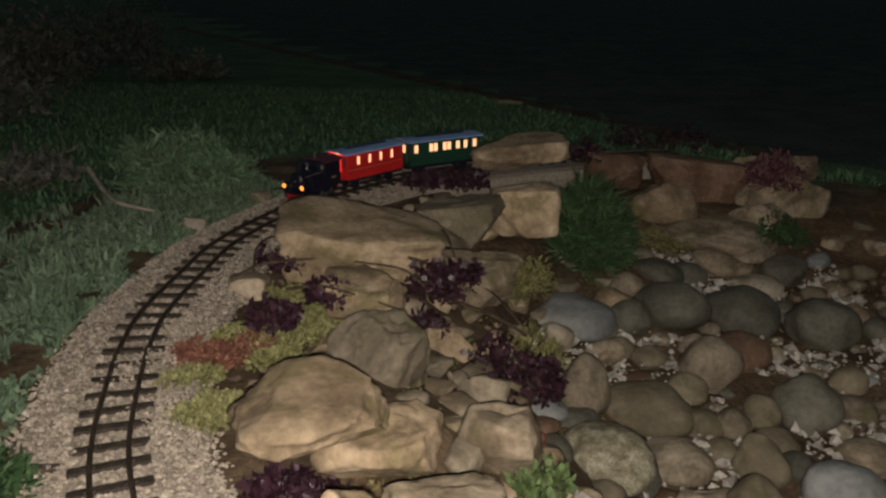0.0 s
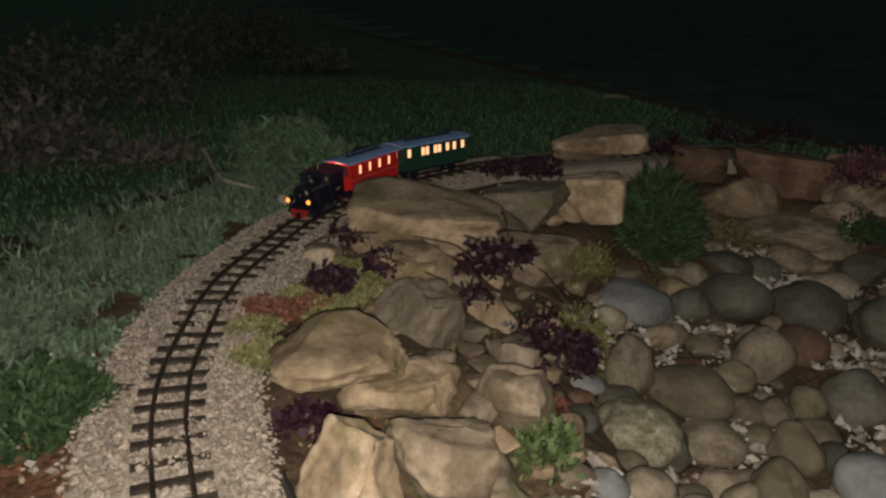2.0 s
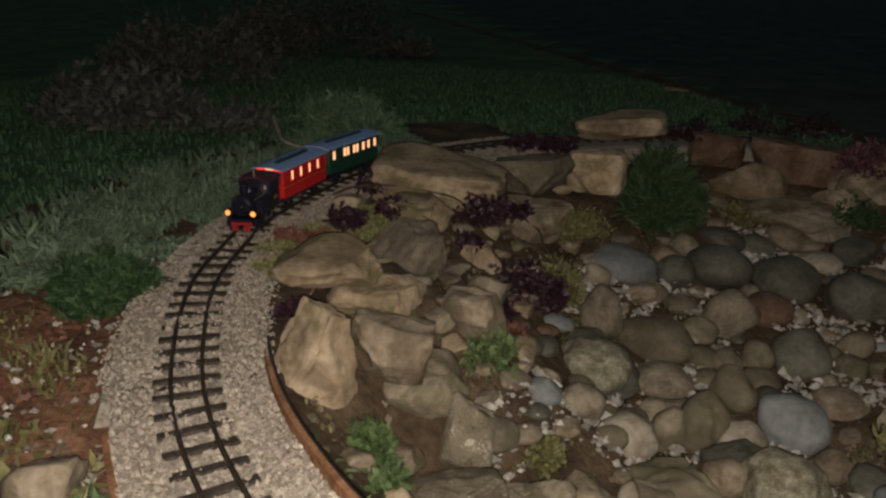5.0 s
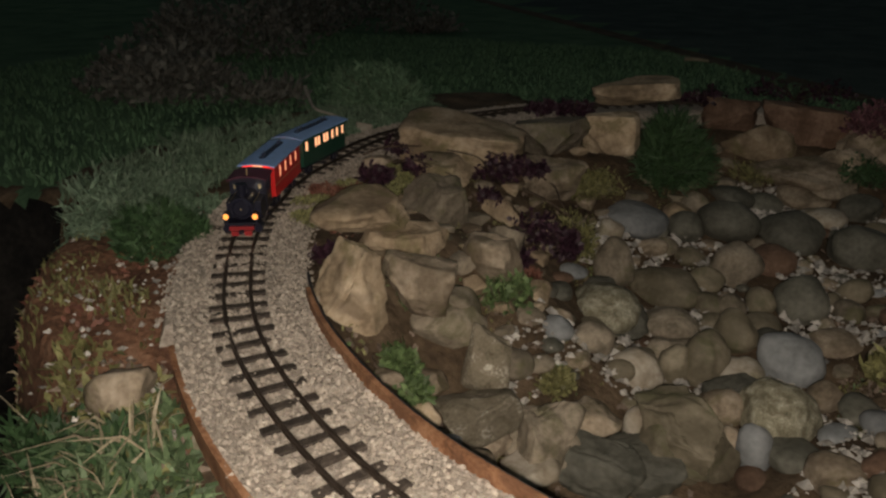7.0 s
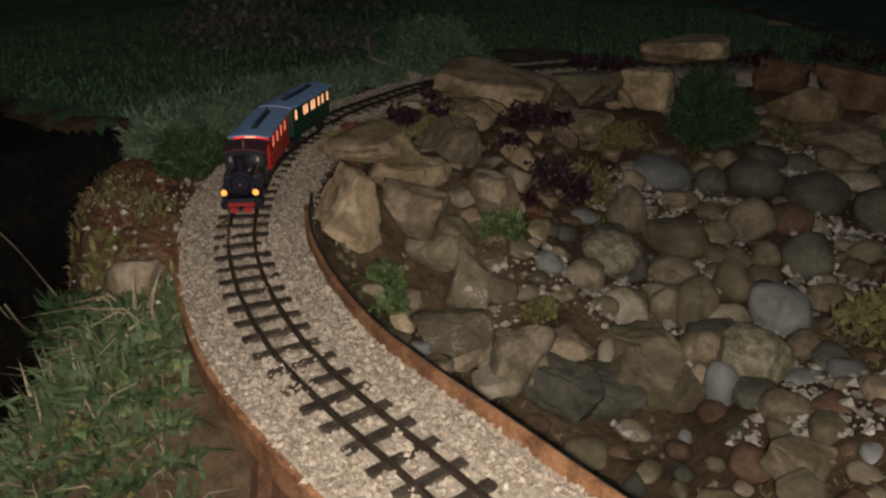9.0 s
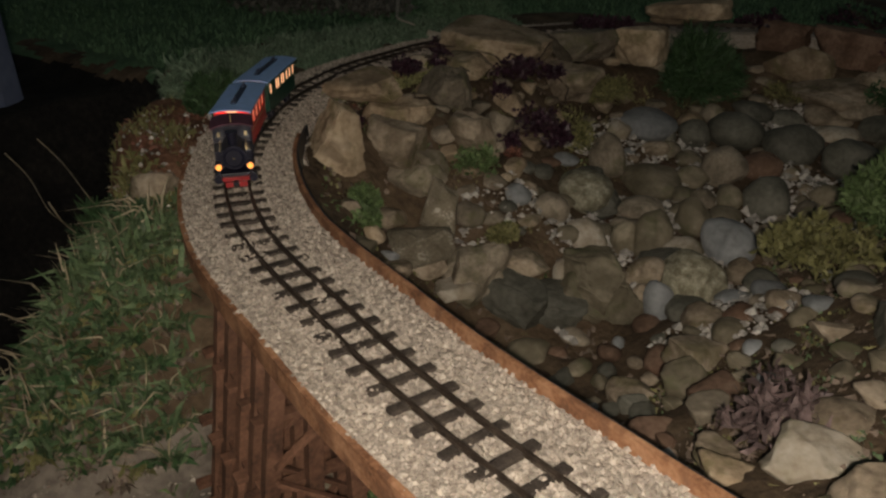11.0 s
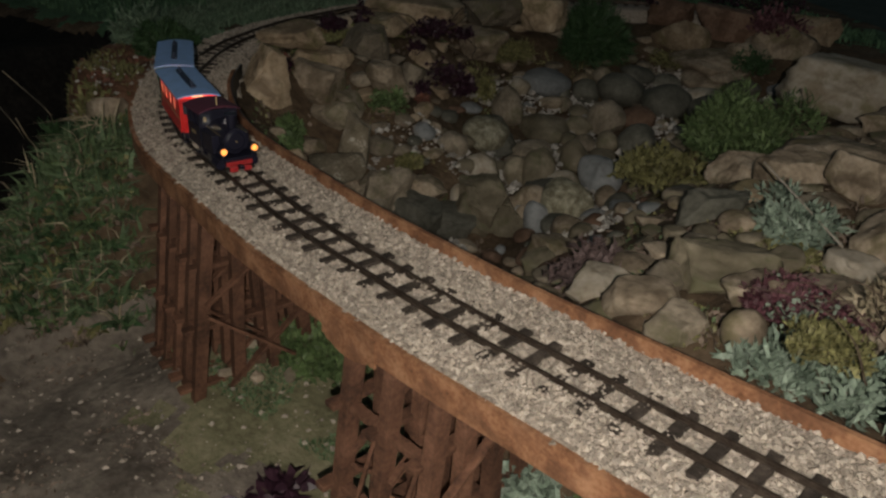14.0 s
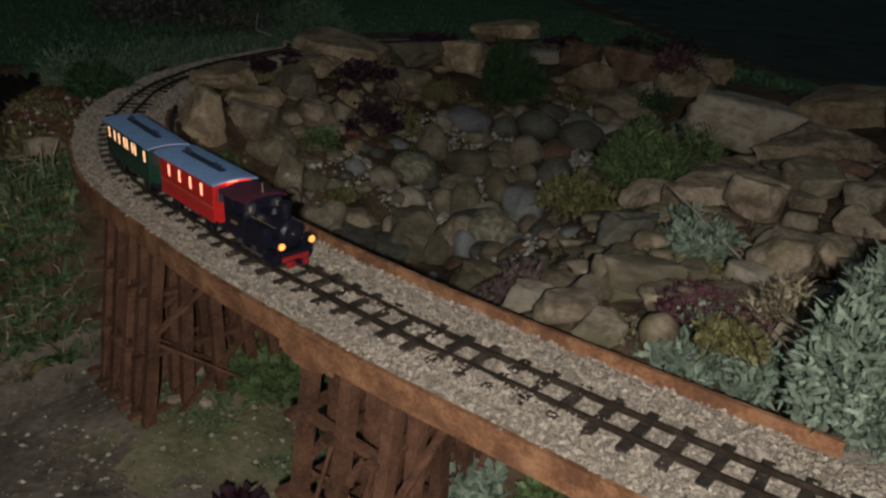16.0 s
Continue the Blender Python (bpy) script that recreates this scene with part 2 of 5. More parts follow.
MAROON = painted("maroon_roof", (0.085, 0.022, 0.04), 0.5)
RED = painted("red_paint", (0.58, 0.024, 0.024), 0.35, 0.15)
BEAM = painted("dull_red_paint", (0.33, 0.022, 0.024), 0.5, 0.3)
GREEN = painted("green_paint", (0.014, 0.058, 0.038), 0.35, 0.2)
ROOF = painted("blue_grey_roof", (0.25, 0.41, 0.72), 0.5, 0.15)
ROOF_DARK = painted("dark_roof_vent", (0.02, 0.03, 0.06), 0.5)
STEEL = plain("wheel_steel", (0.25, 0.24, 0.23), 0.35, 0.8)
BRASS = plain("brass", (0.7, 0.55, 0.3), 0.3, 0.8)
LIT = plain("lit_window", (0.8, 0.6, 0.4), 0.4, 0, (1.0, 0.47, 0.235), 1.2)
LIT_RED = plain("lit_red_end", (0.6, 0.02, 0.02), 0.4, 0, (1.0, 0.04, 0.03), 0.95)
HEADLIGHT = plain("lit_headlamp", (0.5, 0.3, 0.1), 0.3, 0, (1.0, 0.32, 0.06), 1.55)
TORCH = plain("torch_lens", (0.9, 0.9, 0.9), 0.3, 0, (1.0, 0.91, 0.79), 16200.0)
GLASS = plain("cab_glass", (0.05, 0.055, 0.07), 0.08)
CASE = plain("black_case", (0.02, 0.02, 0.02), 0.5)


def leaf_material(name, dark, mid, light, rough=0.6):
    m = material(name, [dark, mid, light], 30, rough, 0, random_by="island", spread=0.4, spec=0.3)
    return m


LEAF = {
    "lavender": leaf_material("grey_green_leaf", (0.058, 0.096, 0.06), (0.12, 0.175, 0.115), (0.2, 0.26, 0.18)),
    "cover": leaf_material("blue_green_leaf", (0.047, 0.086, 0.053), (0.108, 0.165, 0.105), (0.19, 0.25, 0.172)),
    "grass": leaf_material("grass_blade", (0.034, 0.058, 0.026), (0.076, 0.116, 0.055), (0.155, 0.2, 0.11)),
    "dry": leaf_material("dry_stalk", (0.2, 0.16, 0.1), (0.3, 0.25, 0.17), (0.42, 0.37, 0.27)),
    "deep": leaf_material("deep_green_leaf", (0.014, 0.036, 0.014), (0.034, 0.07, 0.028), (0.06, 0.105, 0.045)),
    "fresh": leaf_material("fresh_green_leaf", (0.038, 0.065, 0.023), (0.085, 0.128, 0.048), (0.15, 0.2, 0.09)),
    "yellow": leaf_material("yellow_green_leaf", (0.075, 0.07, 0.025), (0.15, 0.143, 0.058), (0.25, 0.238, 0.11)),
    "sedum": leaf_material("sedum_leaf", (0.09, 0.088, 0.032), (0.19, 0.188, 0.08), (0.31, 0.3, 0.155)),
    "red": leaf_material("red_sedum_leaf", (0.09, 0.035, 0.025), (0.165, 0.07, 0.048), (0.255, 0.13, 0.09)),
    "purple": leaf_material("black_purple_leaf", (0.014, 0.006, 0.010), (0.032, 0.013, 0.022), (0.06, 0.028, 0.04), 0.45),
    "silver": leaf_material("silver_leaf", (0.085, 0.115, 0.085), (0.175, 0.225, 0.172), (0.31, 0.37, 0.30)),
    "pink": leaf_material("dusky_pink_leaf", (0.055, 0.038, 0.036), (0.11, 0.078, 0.075), (0.19, 0.135, 0.13)),
    "lawn": leaf_material("lawn_blade", (0.045, 0.09, 0.052), (0.09, 0.175, 0.09), (0.15, 0.25, 0.135)),
    "brown": leaf_material("brown_leaf", (0.08, 0.058, 0.045), (0.17, 0.13, 0.10), (0.26, 0.2, 0.165)),
    "dusty": leaf_material("dusty_green_leaf", (0.042, 0.07, 0.033), (0.088, 0.132, 0.063), (0.155, 0.21, 0.11)),
    "bush": leaf_material("lavender_leaf", (0.055, 0.10, 0.06), (0.115, 0.195, 0.115), (0.2, 0.29, 0.18)),
    "dim": leaf_material("grey_brown_leaf", (0.055, 0.057, 0.05), (0.118, 0.116, 0.10), (0.205, 0.19, 0.165)),
    "wine": leaf_material("burgundy_leaf", (0.045, 0.015, 0.02), (0.10, 0.04, 0.05), (0.22, 0.12, 0.13)),
}


# ---- building helpers ----
def part(name, bm, mat, parent=None, label="", smooth=False):
    """Links a bmesh as one mesh object under a thing or a part."""
    me = bpy.data.meshes.new(name)
    bm.to_mesh(me)
    bm.free()
    for p in me.polygons:
        p.use_smooth = smooth
    if mat:
        me.materials.append(mat)
    ob = new(name, me)
    if parent:
        ob.parent = parent
    return tagged(ob, label)


def sheet_mesh(name, verts, faces, mat, smooth=False):
    me = bpy.data.meshes.new(name)
    verts, faces = np.asarray(verts, np.float32), np.asarray(faces, np.int32)
    k = faces.shape[1]
    me.vertices.add(len(verts))
    me.vertices.foreach_set("co", verts.ravel())
    me.loops.add(faces.size)
    me.loops.foreach_set("vertex_index", faces.ravel())
    me.polygons.add(len(faces))
    me.polygons.foreach_set("loop_start", np.arange(0, faces.size, k, dtype=np.int32))
    me.update(calc_edges=True)
    me.polygons.foreach_set("use_smooth", np.full(len(faces), smooth))
    if mat:
        me.materials.append(mat)
    return me


def box(bm, x0, x1, y0, y1, z0, z1, bevel=0.0):
    r = bmesh.ops.create_cube(bm, size=1, matrix=Matrix.Translation(((x0 + x1) / 2, (y0 + y1) / 2, (z0 + z1) / 2)) @ Matrix.Diagonal((x1 - x0, y1 - y0, z1 - z0, 1)))
    if bevel:
        edges = {e for v in r["verts"] for e in v.link_edges}
        bmesh.ops.bevel(bm, geom=list(edges), offset=bevel, segments=2, affect="EDGES", profile=0.5)
    return bm


def boxed(x0, x1, y0, y1, z0, z1, bevel=0.0):
    return box(bmesh.new(), x0, x1, y0, y1, z0, z1, bevel)


def beam(a, b, w, h, bevel=0.001):
    """A squared timber from a to b."""
    a, b = Vector(a), Vector(b)
    bm = boxed(-w / 2, w / 2, -h / 2, h / 2, 0, (b - a).length, bevel)
    bm.transform(Matrix.Translation(a) @ (b - a).to_track_quat("Z", "X").to_matrix().to_4x4())
    return bm


def rod(bm, a, b, r0, r1=None, n=12):
    a, b = Vector(a), Vector(b)
    m = Matrix.Translation((a + b) / 2) @ (b - a).to_track_quat("Z", "X").to_matrix().to_4x4()
    bmesh.ops.create_cone(bm, cap_ends=True, segments=n, radius1=r0, radius2=r0 if r1 is None else r1, depth=(b - a).length, matrix=m)
    return bm


def sweep(name, side, profile, s0, s1, mat, parent, label="", step=2, smooth=False):
    """A profile of (offset to the side, height) pairs carried along the track from s0 to s1."""
    ii = [i for i in range(0, len(TRACK), step) if s0 <= TRACK_S[i] <= s1]
    k = len(profile)
    verts, faces = [], []
    for i in ii:
        for o, z in profile:
            verts.append((*(TRACK[i] + TRACK_SIDE[i] * (side + o)), z))
    for j in range(len(ii) - 1):
        for q in range(k):
            a, b = j * k + q, j * k + (q + 1) % k
            faces.append((a, b, b + k, a + k))
    me = bpy.data.meshes.new(name)
    me.from_pydata(verts, [], faces + [tuple(range(k))[::-1], tuple(range((len(ii) - 1) * k, len(ii) * k))])
    for p in me.polygons:
        p.use_smooth = smooth
    me.materials.append(mat)
    ob = new(name, me)
    ob.parent = parent
    return tagged(ob, label)


def blades(roots, heads, width, bend=None, rng=None):
    """Pointed blades from roots to heads, two bent panels each: vertices and triangles."""
    n = len(roots)
    way = heads - roots
    length = np.linalg.norm(way, axis=1, keepdims=True)
    side = np.cross(way, rng.normal(size=(n, 3)))
    side /= np.linalg.norm(side, axis=1, keepdims=True) + 1e-9
    w = np.asarray(width).reshape(-1, 1) * np.ones((n, 1))
    mid = roots + 0.5 * way + (bend if bend is not None else rng.normal(size=(n, 3)) * 0.10 * length)
    v = np.stack([roots - side * w * 0.3, roots + side * w * 0.3, mid + side * w * 0.5, mid - side * w * 0.5, heads], 1).reshape(-1, 3)
    b = 5 * np.arange(n)[:, None]
    f = np.concatenate([b + [[0, 1, 2]], b + [[0, 2, 3]], b + [[3, 2, 4]]])
    return v, f


def foliage(name, verts, faces, mat):
    return new(name, sheet_mesh(name, verts, faces, mat))


def pebbles(xy, z, r, rng, flat=0.7):
    """Small uneven stones, eight faces each."""
    n = len(xy)
    base = np.array([(1, 0, 0), (0, 1, 0), (-1, 0, 0), (0, -1, 0), (0, 0, 1), (0, 0, -1)], float)
    v = base[None] * (0.75 + 0.5 * rng.random((n, 6, 1))) + rng.normal(size=(n, 6, 3)) * 0.18
    a = rng.random(n) * 6.283
    c, s = np.cos(a), np.sin(a)
    rot = np.stack([v[..., 0] * c[:, None] - v[..., 1] * s[:, None], v[..., 0] * s[:, None] + v[..., 1] * c[:, None], v[..., 2] * flat], -1)
    p = rot * np.asarray(r).reshape(-1, 1, 1) + np.concatenate([xy, z[:, None]], 1)[:, None, :]
    f = np.array([(0, 1, 4), (1, 2, 4), (2, 3, 4), (3, 0, 4), (1, 0, 5), (2, 1, 5), (3, 2, 5), (0, 3, 5)])
    return p.reshape(-1, 3), (6 * np.arange(n)[:, None, None] + f[None]).reshape(-1, 3)


# ---- the ground, one sheet to the horizon ----
def spaced(lo, hi, step, far, n=44):
    core = np.arange(lo, hi, step)
    g = np.geomspace(step, far, n).cumsum()
    return np.r_[lo - g[::-1], core, core[-1] + g]


def lay_ground():
    xs, ys = spaced(-1.5, 2.3, 0.018, 30), spaced(-0.9, 3.0, 0.018, 30)
    gx, gy = np.meshgrid(xs, ys)
    x, y = gx.ravel(), gy.ravel()
    z = ground(x, y)
    d, i = beside(x, y)
    near = np.exp(-(np.hypot(x - 0.4, y - 0.8) / 3) ** 2)
    wob = np.array([noise.fractal((a * 7, b * 7, 0.3), 1.0, 2.0, 4) for a, b in zip(x, y)])
    z = z + wob * 0.022 * near * np.clip((np.abs(d) - 0.13) / 0.1, 0, 1)
    w, h = len(xs), len(ys)
    q = np.arange(w * (h - 1)).reshape(h - 1, w)[:, :-1].ravel()
    faces = np.stack([q, q + 1, q + 1 + w, q + w], 1)
    me = sheet_mesh("ground", np.stack([x, y, z], 1), faces, SOIL, True)
    for m in (LAWN, MULCH, DIRT, MOSSY, SHADE_EARTH, SHADED_LAWN):
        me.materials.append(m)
    c = faces[:, 0]
    cx, cy, cd, cw = x[c], y[c], d[c], wob[c]
    kind = np.zeros(len(faces), np.int32)
    kind[(cy + 0.25 * cw > 2.75 - 0.1 * cx) | ((cd < -0.75) & (cy + 0.1 * cw > 1.0))] = 1
    kind[(cd < -0.1) & (cd > -0.6) & (cy < 0.85 + 0.1 * cw) & (cy > 0.25) & (cx < 0)] = 2
    kind[(cd < 0.25) & (cy < 0.6) & (z[c] < -0.31 + 0.08 * cw) & (cx > -0.45 + 0.9 * cw)] = 3
    out = np.hypot(cx - 0.6, cy - 0.7) + 0.5 * cw
    kind[out > 2.6] = 1
    kind[np.hypot((cx - 0.68) / 0.30, (cy - 0.10) / 0.26) + 0.75 * cw < 1] = 4
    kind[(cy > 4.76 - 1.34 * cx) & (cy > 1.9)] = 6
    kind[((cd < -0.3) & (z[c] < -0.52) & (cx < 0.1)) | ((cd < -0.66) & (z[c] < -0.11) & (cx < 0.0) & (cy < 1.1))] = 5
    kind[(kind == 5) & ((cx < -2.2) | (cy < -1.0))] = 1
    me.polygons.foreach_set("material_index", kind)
    tagged(new("ground", me), "dark garden soil, lawn and trodden dirt falling to a stream bed", "ground", kind="structure")


lay_ground()
edge = part("lawn_edging", beam((-4.2, 10.4, -0.077), (1.65, 2.55, -0.077), 0.02, 0.16, 0.006), SOIL)
tagged(edge, "dark earth strip along the lawn's far edge", "edging", kind="structure")

SLATE = material("blue_grey_render", [(0.055, 0.07, 0.12), (0.085, 0.105, 0.17), (0.115, 0.14, 0.21)], 3, 0.9, 0.3, 60, 10)
wall = part("wall_west", boxed(-1.4, 0.0, -0.12, 0.0, -0.6, 1.9, 0.015), SLATE)
wall.matrix_basis = pose(-1.45, 0.66, 0, 0, -3, 28)
tagged(wall, "blue-grey rendered garden wall beyond the hollow", "wall", kind="structure")


# ---- track bed and track ----
BRIDGE_0, BRIDGE_1 = s_at_x(-0.11), s_at_x(1.66)
S_END = TRACK_S[-1] - 0.02


def lay_track():
    bed = new("track_bed")
    tagged(bed, "pale crushed stone track bed on an embankment and a bridge", "track bed", kind="structure")
    sweep("ballast", 0, [(-0.135, -0.06), (-0.118, -0.012), (-0.10, -0.004), (0.10, -0.004), (0.118, -0.012), (0.14, -0.06)], 0.0, BRIDGE_0 + 0.03, BALLAST, bed)
    sweep("ballast", 0, [(-0.104, -0.033), (-0.104, -0.004), (0.115, -0.004), (0.115, -0.033)], BRIDGE_0 - 0.02, BRIDGE_1, BALLAST, bed)
    sweep("ballast", 0, [(-0.16, -0.06), (-0.13, -0.012), (-0.10, -0.004), (0.20, -0.006), (0.24, -0.012), (0.27, -0.06)], BRIDGE_1 - 0.03, S_END, BALLAST, bed)
    rng = np.random.default_rng(4)
    n = 44000
    s = 0.9 + rng.random(n) ** 0.85 * (S_END - 0.9)
    on_bridge = (s > BRIDGE_0) & (s < BRIDGE_1)
    o = np.where(on_bridge, -0.108 + 0.222 * rng.random(n), rng.uniform(-0.125, 0.13, n))
    o = np.where(on_bridge, o, o + rng.normal(size=n) * 0.008)
    x = np.interp(s, TRACK_S, TRACK[:, 0]) + o * np.interp(s, TRACK_S, TRACK_SIDE[:, 0])
    y = np.interp(s, TRACK_S, TRACK[:, 1]) + o * np.interp(s, TRACK_S, TRACK_SIDE[:, 1])
    r = 0.0022 + 0.0034 * rng.random(n) ** 2.2
    between = np.abs(o) < 0.05
    z = -0.004 + 0.35 * r + np.where(between, -0.0020 + 0.0018 * rng.random(n), 0.003 * rng.random(n)) - np.where(on_bridge, 0, np.clip(np.abs(o) - 0.1, 0, 1) * 0.5)
    n = 15000                           # stones washed over the sleepers in drifts
    s2, o2 = rng.uniform(2.2, S_END, n), rng.uniform(-0.07, 0.07, n)
    drift = np.array([noise.fractal((a * 9, b * 16, 4.2), 1.0, 2.0, 3) for a, b in zip(s2, o2)])
    keep = drift + 0.10 * (s2 > 4.55) - 0.16 * (s2 < 3.9) > 0.12
    s2, o2, drift = s2[keep], o2[keep], drift[keep]
    r2 = 0.0022 + 0.0032 * rng.random(len(s2)) ** 2
    x = np.r_[x, np.interp(s2, TRACK_S, TRACK[:, 0]) + o2 * np.interp(s2, TRACK_S, TRACK_SIDE[:, 0])]
    y = np.r_[y, np.interp(s2, TRACK_S, TRACK[:, 1]) + o2 * np.interp(s2, TRACK_S, TRACK_SIDE[:, 1])]
    r, z = np.r_[r, r2], np.r_[z, -0.001 + 0.0045 * np.clip(drift * 2, 0, 1) * rng.random(len(s2))]
    v, f = pebbles(np.stack([x, y], 1), z, r, rng, 0.75)
    grit = foliage("crushed_stone", v, f, GRIT)
    grit.parent = bed
    tagged(grit, "loose pale crushed stones", kind="stuff")

    track = tagged(new("railway_track"), "model railway track with dark sleepers curving over a gravel bed", "railway track")
    for side in (-0.0225, 0.0225):
        sweep("rail", side, [(-0.0035, 0.0005), (-0.0035, 0.0015), (-0.0008, 0.0025), (-0.0008, 0.006), (-0.0017, 0.0068), (-0.0017, 0.0085),
                             (0.0017, 0.0085), (0.0017, 0.0068), (0.0008, 0.006), (0.0008, 0.0025), (0.0035, 0.0015), (0.0035, 0.0005)], 0.0, S_END, IRON, track)
    bm = boxed(-0.0078, 0.0078, -0.048, 0.048, -0.008, 0.0018, 0.0016)
    for side in (-0.0225, 0.0225):
        for o in (-0.0055, 0.0055):
            box(bm, -0.004, 0.004, side + o - 0.0015, side + o + 0.0015, 0.001, 0.0035)
    first = part("sleeper", bm, SLEEPER, track)
    rng = random.Random(2)
    s, k = 0.06, 0
    while s < S_END - 0.02:
        p, w, _ = on_track(s)
        m = pose(p[0], p[1], rng.uniform(-0.0016, 0.0006), rng.uniform(-1, 1), 0, math.degrees(math.atan2(w[1], w[0])) + rng.uniform(-2.0, 2.0))
        ob = first if k == 0 else new("sleeper", first.data)
        ob.parent, ob.matrix_basis = track, m
        s, k = s + 0.047, k + 1


lay_track()


# ---- the bridge: a rusted steel trough on timber trestles ----
def torn_plate(s, bridge):
    """An overlapping patch at the joint, its lower edge torn and rusted through."""
    rng = random.Random(8)
    verts, faces = [], []
    n = 26
    for k in range(n + 1):
        p, w, side = on_track(s - 0.035 + 0.115 * k / n)
        low = -0.046 - 0.012 * math.sin(math.pi * min(1, k / n * 1.1)) + 0.004 * noise.noise((k * 0.55, 1.0, 0.0)) + rng.uniform(-0.001, 0.001)
        for o, z in ((-0.1165, -0.006), (-0.1165, low), (-0.1125, low), (-0.1125, -0.006)):
            verts.append((*(p + side * o), z))
    for k in range(n):
        for q in range(4):
            faces.append((4 * k + q, 4 * k + (q + 1) % 4, 4 * k + 4 + (q + 1) % 4, 4 * k + 4 + q))
    me = bpy.data.meshes.new("joint_plate")
    me.from_pydata(verts, [], faces + [(3, 2, 1, 0), (4 * n, 4 * n + 1, 4 * n + 2, 4 * n + 3)])
    me.materials.append(RUST)
    ob = new("joint_plate", me)
    ob.parent = bridge
    tagged(ob, "torn rusted joint plate")


def raise_bridge():
    bridge = tagged(new("trough_bridge"), "rusted steel trough bridge filled with ballast", "bridge")
    joint = s_at_x(1.03)
    near = [(-0.004, -0.038), (-0.004, 0.0), (0.003, 0.0), (0.003, -0.038)]
    sweep("side_plate", -0.107, near, BRIDGE_0 + 0.10, joint, RUST, bridge, step=1)
    sweep("side_plate", -0.107, [(o - 0.001, z - (0.002 if z < -0.01 else 0)) for o, z in near], joint - 0.012, BRIDGE_1 + 0.05, RUST, bridge, step=1)
    sweep("side_plate", 0.118, [(-0.004, -0.042), (-0.004, 0.016), (0.004, 0.016), (0.004, -0.042)], BRIDGE_0 - 0.02, BRIDGE_1 + 0.06, RUST, bridge, step=1)
    # shadow beyond the far plate, built as a solid black strip
    sweep("shadow_strip", 0.1255, [(-0.0032, -0.05), (-0.0032, 0.0135), (0.0015, 0.0135), (0.0015, -0.05)], BRIDGE_0 - 0.1, BRIDGE_1, CASE, bridge, "black strip standing in for the plate's shadow", step=1)
    sweep("floor_plate", 0.0, [(-0.104, -0.038), (-0.104, -0.034), (0.114, -0.034), (0.114, -0.038)], BRIDGE_0, BRIDGE_1, RUST, bridge)
    sweep("top_flange", -0.1065, [(-0.0062, -0.0035), (-0.0062, 0.0012), (0.0022, 0.0012), (0.0022, -0.0035)], BRIDGE_0 + 0.10, BRIDGE_1 + 0.05, RUST, bridge, "rounded upper lip of the trough", step=1)
    torn_plate(joint + 0.02, bridge)
    return bridge


def trestle(x0, x1, bents, z0):
    """A timber tower: rows of battered posts across the track, girts and diagonal braces."""
    t = tagged(new("trestle"), "red-brown timber trestle with braced posts under the bridge", "trestle", "bridge trestles")
    ends = []
    for k in range(bents):
        x = x0 + (x1 - x0) * k / (bents - 1)
        p, w, n = on_track(s_at_x(x))
        tops = [(-0.092, -0.15), (-0.04, -0.062), (0.01, 0.02), (0.06, 0.10), (0.10, 0.165)]
        row = []
        for a, b in tops:
            top, low = (*(p + n * a), -0.057), (*(p + n * b), z0)
            part("post", beam(low, top, 0.024, 0.02), TIMBER, t)
            row.append((np.array(low), np.array(top)))
        part("cap", beam((*(p - n * 0.104), -0.0485), (*(p + n * 0.115), -0.0485), 0.018, 0.020), TIMBER, t)
        for f in (0.2, 0.5, 0.8):
            a = row[0][0] * (1 - f) + row[0][1] * f
            b = row[-1][0] * (1 - f) + row[-1][1] * f
            e = np.array((*w, 0)) * 0.014
            part("girt", beam(a - (b - a) * 0.12 - e, b + (b - a) * 0.08 - e, 0.009, 0.021), TIMBER, t)
        for fa, fb in ((0.05, 0.6), (0.6, 0.05), (0.64, 0.98)):
            a = row[0][0] * (1 - fa) + row[0][1] * fa
            b = row[-1][0] * (1 - fb) + row[-1][1] * fb
            e = np.array((*w, 0)) * (0.014 if fa < fb else 0.024)
            part("brace", beam(a + e, b + e, 0.006, 0.014), TIMBER, t)
        ends.append(row)
    for k in range(bents - 1):
        for q in (0, 2, 4):
            for f in (0.2, 0.5, 0.8):
                a = ends[k][q][0] * (1 - f) + ends[k][q][1] * f
                b = ends[k + 1][q][0] * (1 - f) + ends[k + 1][q][1] * f
                part("girt", beam(a, b, 0.010, 0.017), TIMBER, t)
        a, b = ends[k][0][0], ends[k + 1][0][1]
        part("brace", beam(a * 0.9 + ends[k][0][1] * 0.1, b, 0.006, 0.013), TIMBER, t)
    return t


raise_bridge()
trestle(0.41, 0.61, 5, -0.47)
post = tagged(part("abutment_post", boxed(-0.018, 0.018, -0.012, 0.012, -0.35, -0.05, 0.003), STONE["pale"]), "pale concrete post under the end of the trough", "post")
post.location = (0.035, 0.265, 0)
trestle(1.06, 1.22, 3, -0.50)


# ---- stones ----
STONE_LABEL = {"tan": "rough tan sandstone", "pale": "pale weathered stone", "grey": "grey-brown stone", "brown": "dark brown stone", "rust": "reddish-brown stone",
               "olive": "smooth olive-brown stone", "dark": "dark smooth stone", "blue": "smooth blue-grey stone", "lichen": "speckled lichen-covered stone", "crusted": "dark stone blotched with white lichen"}
PLACED = []


